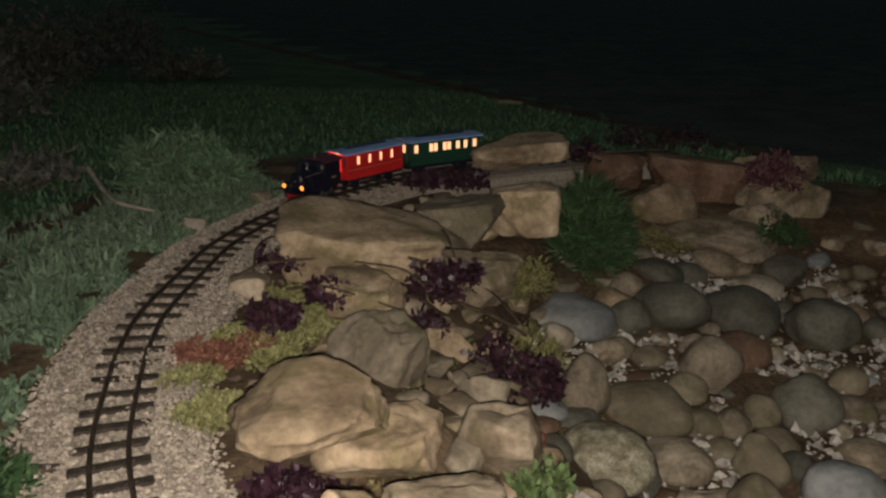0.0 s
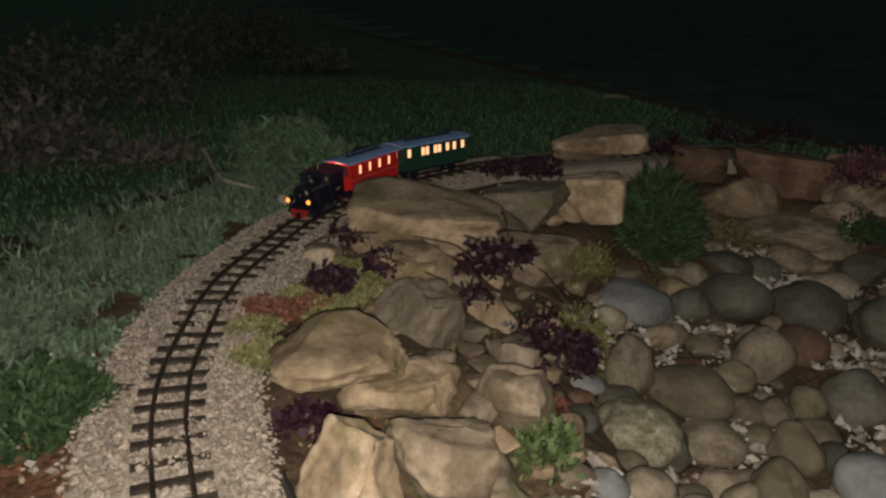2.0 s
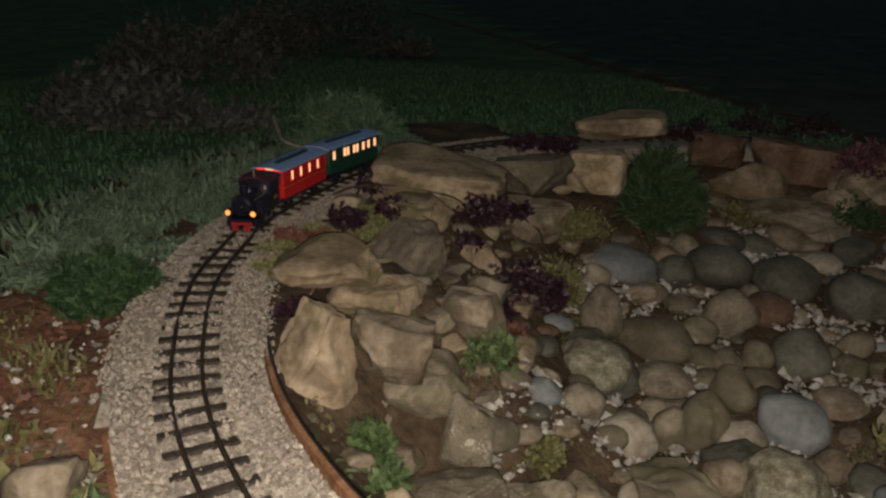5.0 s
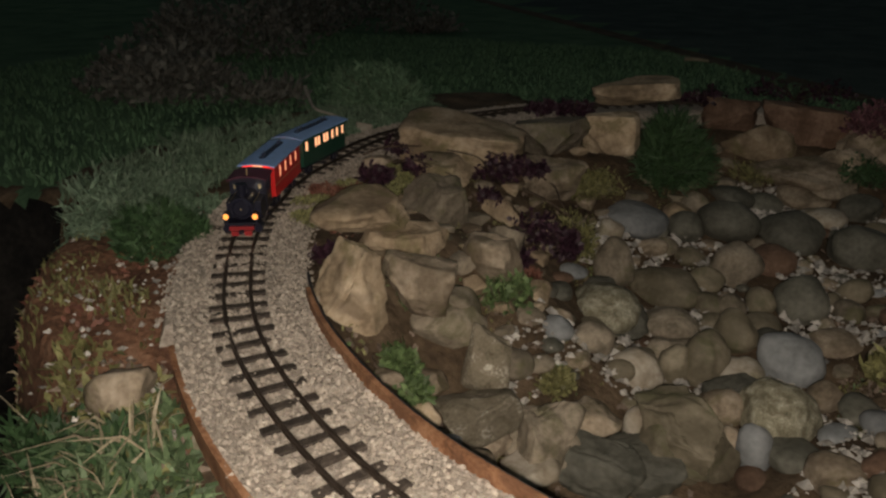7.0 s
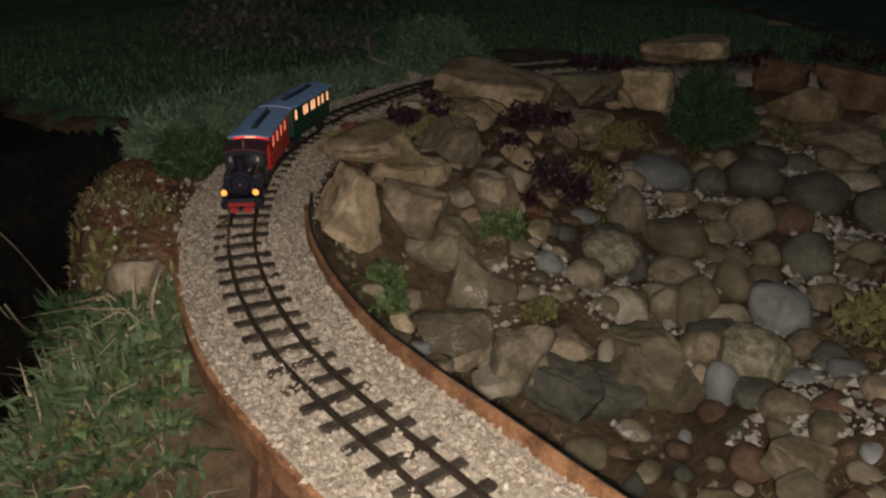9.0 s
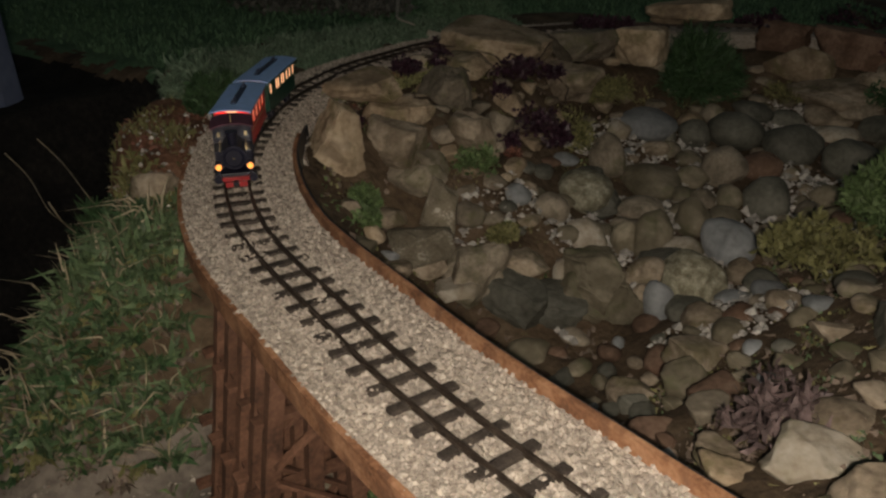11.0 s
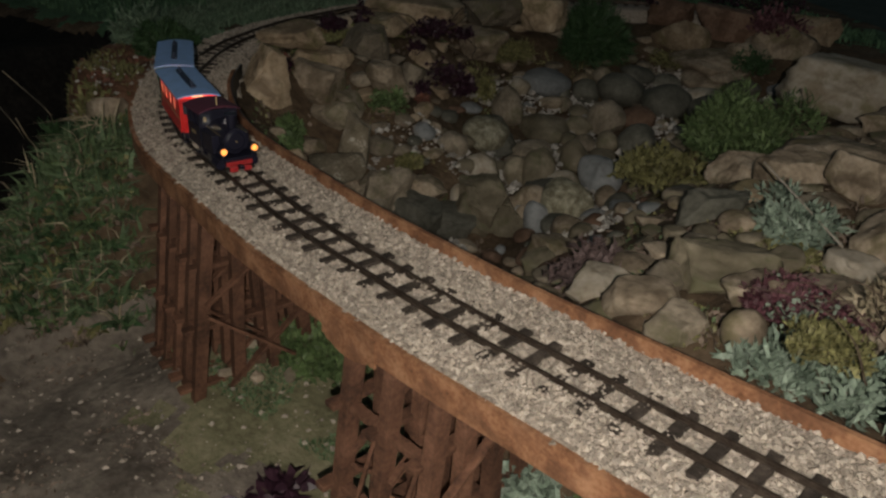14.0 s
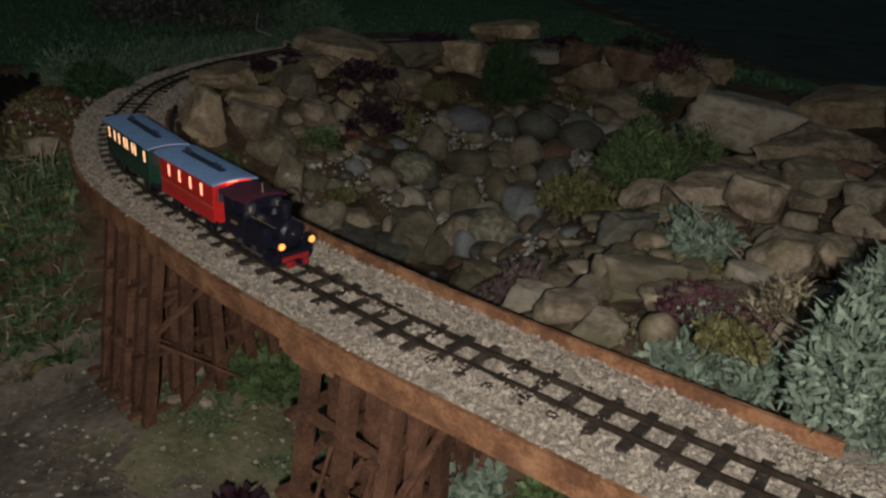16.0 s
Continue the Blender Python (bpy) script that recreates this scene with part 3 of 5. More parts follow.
def stone_mesh(name, kind, a, b, c, seed, sub):
    rng = random.Random(seed)
    bm = bmesh.new()
    bmesh.ops.create_icosphere(bm, subdivisions=sub, radius=1)
    cuts = []
    if kind == "angular":
        for _ in range(9):
            n = Vector((rng.gauss(0, 1), rng.gauss(0, 1), rng.gauss(0, 0.8))).normalized()
            cuts.append((n, rng.uniform(0.58, 0.86)))
        cuts.append((Vector((rng.gauss(0, 0.15), rng.gauss(0, 0.15), 1)).normalized(), 0.68))
    if kind == "wedge":             # an upright stone, split to a blunt point
        cuts = [(Vector((-0.78, -0.35, 0.52)).normalized(), 0.52), (Vector((0.82, -0.45, 0.32)).normalized(), 0.62), (Vector((0.1, -0.97, 0.1)).normalized(), 0.66),
                (Vector((0.85, 0.5, 0.15)).normalized(), 0.7), (Vector((-0.8, 0.6, 0.1)).normalized(), 0.75), (Vector((0.3, 0.2, 0.95)).normalized(), 0.92)]
    if kind == "cobble":            # worn flats
        for _ in range(4):
            n = Vector((rng.gauss(0, 1), rng.gauss(0, 1), rng.gauss(0, 1))).normalized()
            cuts.append((n, rng.uniform(0.80, 0.97)))
    if kind == "block":             # a worn slab with rounded corners
        for _ in range(9):
            n = Vector((rng.gauss(0, 1), rng.gauss(0, 1), rng.gauss(0, 0.5))).normalized()
            cuts.append((n, rng.uniform(0.74, 0.98)))
    off = Vector((rng.uniform(-50, 50), rng.uniform(-50, 50), rng.uniform(-50, 50)))
    for v in bm.verts:
        p = v.co.copy()
        if kind == "block":
            q = (abs(p.x) ** 7 + abs(p.y) ** 7 + abs(p.z) ** 7) ** (1 / 7)
            p = p / q * 0.95
        if kind in ("angular", "wedge"):
            p = p * 1.18
        if cuts:
            for n, o in cuts:
                k = p.dot(n) - o
                if k > 0:
                    p -= n * k * (0.7 if kind == "cobble" else 0.96)
        if kind != "cobble":
            p += v.co * (0.10 * noise.noise(v.co * 1.4 + off) + 0.06 * noise.noise(v.co * 3.7 + off) + 0.036 * noise.noise(v.co * 9 + off) + 0.016 * noise.noise(v.co * 21 + off)
                         + 0.02 * noise.noise(Vector((v.co.x * 2, v.co.y * 2, v.co.z * 11)) + off))
        else:
            p *= 1.04 + 0.26 * noise.noise(v.co * 0.9 + off) + 0.06 * noise.noise(v.co * 2.6 + off) + 0.012 * noise.noise(v.co * 8 + off)
        v.co = Vector((p.x * a, p.y * b, p.z * c))
    me = bpy.data.meshes.new(name)
    bm.to_mesh(me)
    bm.free()
    for p in me.polygons:
        p.use_smooth = True
    return me


def stone(kind, mat, x, y, z, a, b, c, turn, seed):
    """One stone by its centre, half sizes and turn, sunk till it rests in the soil."""
    name = "boulder" if kind != "cobble" and max(a, b) > 0.05 else "rock" if kind != "cobble" else "river_stone"
    big = max(a, b)
    me = stone_mesh(name, kind, a, b, c, seed, 5 if kind != "cobble" and big > 0.07 else 4 if big > 0.045 else 3)
    me.materials.append(STONE[mat])
    ob = new(name, me)
    ob.matrix_basis = pose(x, y, z, random.uniform(-8, 8), random.uniform(-8, 8), turn)
    PLACED.append((x, y, max(a, b)))
    where = "in the stream bed" if kind == "cobble" else "in the rock garden bank"
    group = "stream stones" if kind == "cobble" else "bank rocks"
    return tagged(ob, f"{STONE_LABEL[mat]} {where}", "stone" if kind == "cobble" else "rock", group)


# ---- stones: centre, half sizes, turn ----
stone("block", "tan", -0.154, 1.602, 0.053, 0.172, 0.172, 0.049, 16, 1)
stone("angular", "grey", 0.039, 1.816, 0.033, 0.117, 0.1, 0.067, 9, 2)
stone("block", "tan", 0.188, 1.946, 0.031, 0.087, 0.074, 0.063, 4, 3)
stone("block", "tan", 0.176, 2.365, 0.087, 0.147, 0.103, 0.041, 3, 4)
stone("angular", "tan", -0.104, 1.365, 0.035, 0.094, 0.085, 0.04, 17, 5)
stone("block", "tan", -0.085, 0.898, 0.059, 0.099, 0.089, 0.032, 23, 6)
stone("angular", "grey", -0.037, 1.188, -0.018, 0.085, 0.068, 0.101, 16, 7)
stone("angular", "tan", -0.001, 0.946, -0.012, 0.086, 0.069, 0.06, 38, 8)
stone("wedge", "tan", 0.005, 0.694, -0.026, 0.085, 0.066, 0.098, 32, 9)
stone("angular", "brown", 0.094, 0.825, -0.027, 0.09, 0.072, 0.058, 25, 10)
stone("angular", "grey", 0.108, 1.207, -0.125, 0.061, 0.043, 0.096, 9, 11)
stone("angular", "tan", 0.033, 1.386, -0.07, 0.057, 0.049, 0.044, 11, 12)
stone("angular", "brown", -0.355, 1.456, -0.02, 0.056, 0.048, 0.045, 24, 13)
stone("angular", "tan", -0.201, 0.943, -0.04, 0.031, 0.026, 0.014, 27, 14)
stone("angular", "grey", 0.147, 0.87, -0.102, 0.045, 0.039, 0.054, 22, 15)
stone("angular", "brown", 0.084, 1.673, -0.056, 0.096, 0.081, 0.073, 8, 16)
stone("angular", "crusted", 0.229, 0.81, -0.183, 0.052, 0.036, 0.102, 21, 17)
stone("angular", "crusted", 0.247, 0.695, -0.22, 0.076, 0.061, 0.056, 32, 18)
stone("angular", "grey", 0.145, 0.831, -0.12, 0.068, 0.054, 0.054, 33, 19)
stone("angular", "brown", 0.164, 1.042, -0.063, 0.066, 0.053, 0.076, 28, 20)
stone("angular", "tan", 0.582, 2.394, -0.08, 0.106, 0.085, 0.097, -6, 21)
stone("angular", "brown", 0.748, 2.291, -0.115, 0.148, 0.104, 0.062, -10, 22)
stone("angular", "rust", 0.75, 2.518, -0.03, 0.202, 0.121, 0.105, -9, 23)
stone("angular", "rust", 0.469, 2.55, 0.0, 0.117, 0.082, 0.074, -3, 24)
stone("angular", "brown", 0.935, 2.439, -0.05, 0.136, 0.096, 0.117, -14, 25)
stone("angular", "brown", 0.863, 2.301, -0.092, 0.09, 0.063, 0.081, -13, 26)
stone("angular", "tan", 0.994, 2.605, 0.0, 0.122, 0.086, 0.066, -14, 27)
stone("cobble", "blue", 0.311, 1.773, -0.174, 0.089, 0.085, 0.043, 10, 28)
stone("cobble", "pale", 0.266, 1.667, -0.183, 0.036, 0.034, 0.033, 12, 29)
stone("cobble", "tan", 0.412, 1.891, -0.178, 0.046, 0.044, 0.03, 7, 30)
stone("cobble", "dark", 0.559, 1.891, -0.187, 0.085, 0.081, 0.063, 3, 31)
stone("cobble", "dark", 0.729, 1.904, -0.203, 0.084, 0.079, 0.061, -1, 32)
stone("cobble", "pale", 0.806, 2.077, -0.203, 0.073, 0.07, 0.031, -2, 33)
stone("cobble", "grey", 0.314, 1.5, -0.219, 0.053, 0.05, 0.069, 11, 34)
stone("cobble", "lichen", 0.347, 1.309, -0.257, 0.083, 0.079, 0.057, 11, 35)
stone("cobble", "grey", 0.359, 1.102, -0.235, 0.046, 0.044, 0.041, 12, 36)
stone("cobble", "olive", 0.449, 1.532, -0.268, 0.086, 0.082, 0.043, 7, 37)
stone("cobble", "grey", 0.483, 1.385, -0.3, 0.069, 0.065, 0.034, 7, 38)
stone("cobble", "grey", 0.601, 1.673, -0.235, 0.063, 0.06, 0.063, 3, 39)
stone("cobble", "olive", 0.542, 1.603, -0.259, 0.044, 0.042, 0.033, 4, 40)
stone("cobble", "olive", 0.563, 1.496, -0.28, 0.037, 0.035, 0.03, 4, 41)
stone("cobble", "grey", 0.617, 1.499, -0.277, 0.036, 0.034, 0.033, 2, 42)
stone("cobble", "olive", 0.68, 1.528, -0.268, 0.037, 0.036, 0.041, 0, 43)
stone("cobble", "olive", 0.639, 1.38, -0.291, 0.051, 0.049, 0.05, 2, 44)
stone("cobble", "dark", 0.771, 1.552, -0.257, 0.068, 0.064, 0.059, -2, 45)
stone("cobble", "rust", 0.691, 1.745, -0.232, 0.059, 0.056, 0.042, 0, 46)
stone("cobble", "olive", 0.587, 1.235, -0.307, 0.048, 0.046, 0.075, 4, 47)
stone("cobble", "olive", 0.523, 1.204, -0.318, 0.036, 0.034, 0.06, 6, 48)
stone("cobble", "pale", 0.456, 1.114, -0.293, 0.057, 0.054, 0.047, 9, 49)
stone("cobble", "olive", 0.433, 1.076, -0.282, 0.036, 0.034, 0.025, 10, 50)
stone("cobble", "pale", 0.668, 1.25, -0.323, 0.053, 0.05, 0.039, 1, 51)
stone("cobble", "blue", 0.764, 1.302, -0.3, 0.067, 0.064, 0.064, -2, 52)
stone("cobble", "dark", 0.714, 1.393, -0.3, 0.038, 0.036, 0.026, -1, 53)
stone("cobble", "brown", 0.846, 1.426, -0.293, 0.057, 0.054, 0.025, -5, 54)
stone("angular", "olive", 0.572, 0.943, -0.323, 0.089, 0.085, 0.1, 5, 55)
stone("angular", "brown", 0.409, 0.905, -0.298, 0.062, 0.059, 0.047, 12, 56)
stone("cobble", "pale", 0.493, 0.942, -0.325, 0.026, 0.025, 0.04, 8, 57)
stone("cobble", "lichen", 0.748, 1.108, -0.327, 0.077, 0.073, 0.071, -2, 58)
stone("cobble", "brown", 0.637, 1.108, -0.345, 0.05, 0.048, 0.044, 2, 59)
stone("cobble", "brown", 0.835, 1.197, -0.316, 0.036, 0.034, 0.035, -5, 60)
stone("cobble", "blue", 0.713, 0.999, -0.354, 0.037, 0.035, 0.052, -1, 61)
stone("cobble", "dark", 0.79, 0.998, -0.347, 0.058, 0.055, 0.027, -4, 62)
stone("cobble", "brown", 0.667, 1.015, -0.361, 0.028, 0.027, 0.034, 1, 63)
stone("angular", "grey", 0.347, 0.804, -0.298, 0.074, 0.07, 0.053, 16, 64)
stone("angular", "pale", 0.341, 0.702, -0.307, 0.058, 0.055, 0.029, 17, 65)
stone("angular", "dark", 0.464, 0.807, -0.341, 0.079, 0.075, 0.067, 11, 66)
stone("cobble", "brown", 0.853, 0.923, -0.316, 0.051, 0.049, 0.038, -7, 67)
stone("cobble", "rust", 0.482, 1.48, -0.291, 0.029, 0.028, 0.013, 6, 68)
stone("cobble", "rust", 0.457, 1.285, -0.32, 0.035, 0.034, 0.02, 8, 69)
stone("cobble", "dark", 0.447, 1.829, -0.198, 0.051, 0.048, 0.043, 6, 70)
stone("cobble", "grey", 0.822, 2.251, -0.151, 0.076, 0.072, 0.031, -3, 71)
stone("cobble", "dark", 0.554, 2.057, -0.162, 0.063, 0.06, 0.033, 3, 72)
stone("cobble", "grey", 0.412, 1.733, -0.23, 0.032, 0.03, 0.028, 7, 73)
stone("cobble", "dark", 0.9, 1.849, -0.208, 0.081, 0.077, 0.065, -5, 74)
stone("cobble", "olive", 0.896, 1.656, -0.25, 0.041, 0.039, 0.033, -5, 75)
stone("cobble", "brown", 0.743, 2.199, -0.178, 0.075, 0.071, 0.033, -1, 76)
stone("cobble", "dark", 0.637, 2.131, -0.196, 0.057, 0.054, 0.039, 1, 77)
stone("cobble", "dark", 0.907, 2.182, -0.183, 0.066, 0.063, 0.039, -5, 78)
stone("cobble", "grey", 0.452, 1.958, -0.162, 0.038, 0.036, 0.03, 6, 79)
stone("cobble", "brown", 0.377, 1.703, -0.226, 0.042, 0.04, 0.026, 8, 80)
stone("cobble", "olive", 0.481, 1.72, -0.244, 0.042, 0.04, 0.026, 6, 81)
stone("cobble", "dark", 0.376, 1.772, -0.205, 0.036, 0.034, 0.028, 8, 82)
stone("angular", "grey", 0.354, 0.781, -0.289, 0.082, 0.074, 0.083, 38, 83)
stone("angular", "dark", 0.519, 0.864, -0.354, 0.077, 0.07, 0.047, 33, 84)
stone("angular", "olive", 0.601, 0.948, -0.343, 0.087, 0.078, 0.078, 30, 85)
stone("angular", "brown", 0.27, 0.712, -0.264, 0.051, 0.046, 0.032, 41, 86)
stone("angular", "grey", 0.519, 1.263, -0.314, 0.059, 0.053, 0.048, 28, 87)
stone("angular", "dark", 0.363, 1.316, -0.271, 0.082, 0.073, 0.048, 30, 88)
stone("angular", "dark", 0.666, 1.169, -0.329, 0.065, 0.058, 0.055, 25, 89)
stone("angular", "dark", 1.252, 0.713, -0.079, 0.082, 0.066, 0.066, 14, 90)
stone("angular", "olive", 1.362, 0.365, -0.038, 0.092, 0.073, 0.058, 13, 91)
stone("angular", "grey", 1.368, 0.189, -0.059, 0.056, 0.045, 0.036, 15, 92)
stone("angular", "pale", 1.192, 0.319, -0.10, 0.062, 0.05, 0.034, 21, 93)
stone("angular", "brown", 1.139, 0.751, -0.16, 0.058, 0.046, 0.028, 18, 94)
stone("angular", "brown", 1.263, 1.038, -0.09, 0.107, 0.085, 0.058, 11, 95)
stone("angular", "brown", 1.367, 0.953, -0.041, 0.091, 0.073, 0.056, 9, 96)
stone("angular", "tan", 1.337, 0.8, -0.061, 0.068, 0.054, 0.029, 11, 97)
stone("angular", "brown", 1.532, 0.322, -0.029, 0.095, 0.076, 0.042, 5, 98)
stone("angular", "brown", 1.451, 0.295, -0.027, 0.061, 0.049, 0.049, 10, 99)
stone("angular", "pale", 1.532, 0.523, -0.038, 0.052, 0.042, 0.027, 5, 100)
stone("cobble", "brown", 1.46, 0.184, -0.036, 0.034, 0.027, 0.04, 10, 101)
stone("angular", "brown", 0.904, 0.733, -0.293, 0.068, 0.054, 0.056, 25, 102)
stone("angular", "pale", 0.957, 1.329, -0.255, 0.062, 0.05, 0.063, 18, 103)
stone("angular", "brown", 1.495, 0.882, -0.014, 0.07, 0.056, 0.077, 5, 104)
stone("angular", "olive", 0.921, 0.644, -0.289, 0.053, 0.043, 0.056, 26, 105)
stone("cobble", "brown", 1.213, 0.429, -0.117, 0.051, 0.041, 0.032, 19, 106)
stone("angular", "tan", 1.338, 1.427, -0.099, 0.114, 0.091, 0.049, 8, 107)
stone("block", "pale", 1.302, 1.885, -0.05, 0.208, 0.145, 0.087, 7, 108)
stone("angular", "tan", 1.611, 2.124, 0.0, 0.21, 0.147, 0.085, 1, 109)
stone("angular", "brown", 1.561, 1.644, -0.06, 0.2, 0.14, 0.114, 2, 110)
stone("angular", "brown", 1.412, 1.08, -0.038, 0.135, 0.108, 0.056, 7, 111)
stone("angular", "tan", 1.785, 1.72, 0.06, 0.085, 0.07, 0.19, -1, 112)
for q, (x, y, r) in enumerate(((1.285, 0.235, 0.045), (1.11, 0.29, 0.04), (1.235, 0.20, 0.032), (1.07, 0.36, 0.034), (1.15, 0.21, 0.026), (1.31, 0.30, 0.034), (1.02, 0.29, 0.028), (1.06, 0.24, 0.022))):
    stone("angular", ("brown", "tan", "grey")[q % 3], x, y, float(ground(x, y)[0]) + r * 0.35, r * 1.25, r, r * 0.7, 53 * q, 500 + q)
stone("angular", "pale", 0.449, 0.11, -0.371, 0.037, 0.03, 0.018, 49, 113)
stone("angular", "pale", 0.504, 0.139, -0.344, 0.029, 0.024, 0.049, 47, 114)
stone("angular", "pale", 1.018, 0.065, -0.377, 0.03, 0.024, 0.024, 33, 115)
stone("angular", "grey", 0.546, 0.115, -0.360, 0.029, 0.023, 0.017, 47, 116)
for q, (x, y, r) in enumerate(((0.40, 0.06, 0.02), (0.47, 0.05, 0.016), (0.53, 0.06, 0.022), (0.59, 0.09, 0.018), (0.62, 0.05, 0.014), (0.44, 0.02, 0.013), (0.35, 0.03, 0.015), (0.57, 0.02, 0.015), (0.66, 0.10, 0.017))):
    stone("angular", ("rust", "brown", "grey")[q % 3], x, y, float(ground(x, y)[0]) + r * 0.3, r * 1.3, r, r * 0.7, 37 * q, 400 + q)
stone("angular", "brown", -0.169, 0.327, -0.061, 0.052, 0.042, 0.042, 48, 117)
stone("angular", "pale", -0.62, 1.848, -0.01, 0.032, 0.026, 0.024, 23, 118)
stone("angular", "pale", -0.531, 2.118, -0.01, 0.036, 0.029, 0.025, 18, 119)




def fill_stones():
    """Further stones in the gaps of the bed and the banks, pale chips between them."""
    rng = random.Random(11)
    made = 0
    for _ in range(9000):
        if made >= 270:
            break
        x, y = rng.uniform(0.2, 1.5), rng.uniform(0.3, 2.35)
        d, i = beside(x, y)
        g = float(ground(x, y)[0])
        if d[0] < 0.22 or (x > 1.3 and y > 1.6):
            continue
        bed = g < -0.17
        r = rng.uniform(0.015, 0.045) if bed else rng.uniform(0.02, 0.045)
        if any((x - px) ** 2 + (y - py) ** 2 < (0.8 * (r + pr)) ** 2 for px, py, pr in PLACED):
            continue
        kind = "cobble" if bed and y > 0.7 else "angular"
        mat = rng.choice(["olive", "grey", "dark", "brown", "blue", "olive", "dark", "rust"] if bed else ["brown", "olive", "grey", "olive"])
        stone(kind, mat, x, y, g + r * 0.15, r * rng.uniform(0.9, 1.3), r * rng.uniform(0.8, 1.1), r * rng.uniform(0.5, 0.8), rng.uniform(0, 360), 1000 + made)
        made += 1
    for _ in range(1500):
        x, y = rng.uniform(1.25, 2.1), rng.uniform(0.25, 1.75)
        r = rng.uniform(0.03, 0.075)
        if made >= 312 or any((x - px) ** 2 + (y - py) ** 2 < (0.8 * (r + pr)) ** 2 for px, py, pr in PLACED):
            continue
        stone("angular", rng.choice(["brown", "olive", "grey", "brown", "rust"]), x, y, float(ground(x, y)[0]) + r * 0.3, r * 1.15, r, r * 0.8, rng.uniform(0, 360), 2000 + made)
        made += 1
    for _ in range(900):
        x, y = rng.uniform(-0.35, 0.35), rng.uniform(0.5, 2.4)
        d, i = beside(x, y)
        r = rng.uniform(0.015, 0.04)
        if d[0] < 0.17 + r or made >= 400 or any((x - px) ** 2 + (y - py) ** 2 < (0.75 * (r + pr)) ** 2 for px, py, pr in PLACED):
            continue
        stone("angular", rng.choice(["brown", "tan", "grey", "brown"]), x, y, float(ground(x, y)[0]) + r * 0.2, r * 1.1, r, r * 0.7, rng.uniform(0, 360), 3000 + made)
        made += 1
    g = np.random.default_rng(5)
    n = 6500
    x, y = g.uniform(0.2, 1.05, n), g.uniform(0.8, 2.3, n)
    keep = (ground(x, y) < -0.17) & (beside(x, y)[0] > 0.25)
    clump = np.array([noise.noise((a * 5, b * 5, 2.0)) for a, b in zip(x, y)])
    keep &= clump > -0.04
    x, y = x[keep], y[keep]
    r = 0.004 + 0.012 * g.random(len(x)) ** 3
    v, f = pebbles(np.stack([x, y], 1), ground(x, y) + 0.012 + 0.3 * r, r, g, 0.7)
    tagged(foliage("pale_chips", v, f, CHIPS), "pale stone chips and shell bits between the stones", "gravel", kind="stuff")
    n = 1400                            # grit and crumbs on the trodden dirt
    x, y = g.uniform(-0.1, 1.2, n), g.uniform(-0.6, 0.22, n)
    keep = (ground(x, y) < -0.30) & (beside(x, y)[0] < 0.1)
    r = 0.002 + 0.006 * g.random(n) ** 4
    v, f = pebbles(np.stack([x, y], 1)[keep], ground(x, y)[keep] + 0.003, r[keep], g, 0.6)
    tagged(foliage("dirt_grit", v, f, GRIT), "grit and small stones on the trodden dirt", "gravel", kind="stuff")
    n = 600
    s, o = g.uniform(2.45, 3.25, n), -g.uniform(0.12, 0.5, n)
    x = np.interp(s, TRACK_S, TRACK[:, 0]) + o * np.interp(s, TRACK_S, TRACK_SIDE[:, 0])
    y = np.interp(s, TRACK_S, TRACK[:, 1]) + o * np.interp(s, TRACK_S, TRACK_SIDE[:, 1])
    r = 0.003 + 0.006 * g.random(n) ** 2
    keep = g.random(n) < np.exp(-(np.abs(o) - 0.12) / 0.16)
    v, f = pebbles(np.stack([x, y], 1)[keep], ground(x, y)[keep] + 0.006, r[keep], g, 0.8)
    tagged(foliage("bank_pebbles", v, f, CHIPS), "small pale pebbles spilled on the red bank", "gravel", kind="stuff")


fill_stones()


# ---- the train ----
def wheelset(parent, x, r=0.0135):
    for side in (-1, 1):
        bm = rod(bmesh.new(), (x, side * 0.0205, r), (x, side * 0.0255, r), r, n=20)
        rod(bm, (x, side * 0.0190, r), (x, side * 0.0205, r), r + 0.002, n=20)
        w = part("wheel", bm, BLACK, parent)
        part("tyre", rod(bmesh.new(), (x, side * 0.0258, r), (x, side * 0.0262, r), r * 0.55, n=16), STEEL, w, "bright steel hub")
    part("axle", rod(bmesh.new(), (x, -0.021, r), (x, 0.021, r), 0.002), STEEL, parent)


def arched_roof(x0, x1, half, eave, rise, thick, n=10):
    """A shallow barrel roof along x."""
    bm = bmesh.new()
    prof = [(-half + 2 * half * k / n, eave + rise * (1 - (2 * k / n - 1) ** 2)) for k in range(n + 1)]
    ring = [[bm.verts.new((x, y, z)) for y, z in prof] + [bm.verts.new((x, y, z - thick)) for y, z in reversed(prof)] for x in (x0, x1)]
    k = len(ring[0])
    for q in range(k):
        bm.faces.new((ring[0][q], ring[0][(q + 1) % k], ring[1][(q + 1) % k], ring[1][q]))
    bm.faces.new(ring[0][::-1])
    bm.faces.new(ring[1])
    bmesh.ops.recalc_face_normals(bm, faces=bm.faces)
    return bm


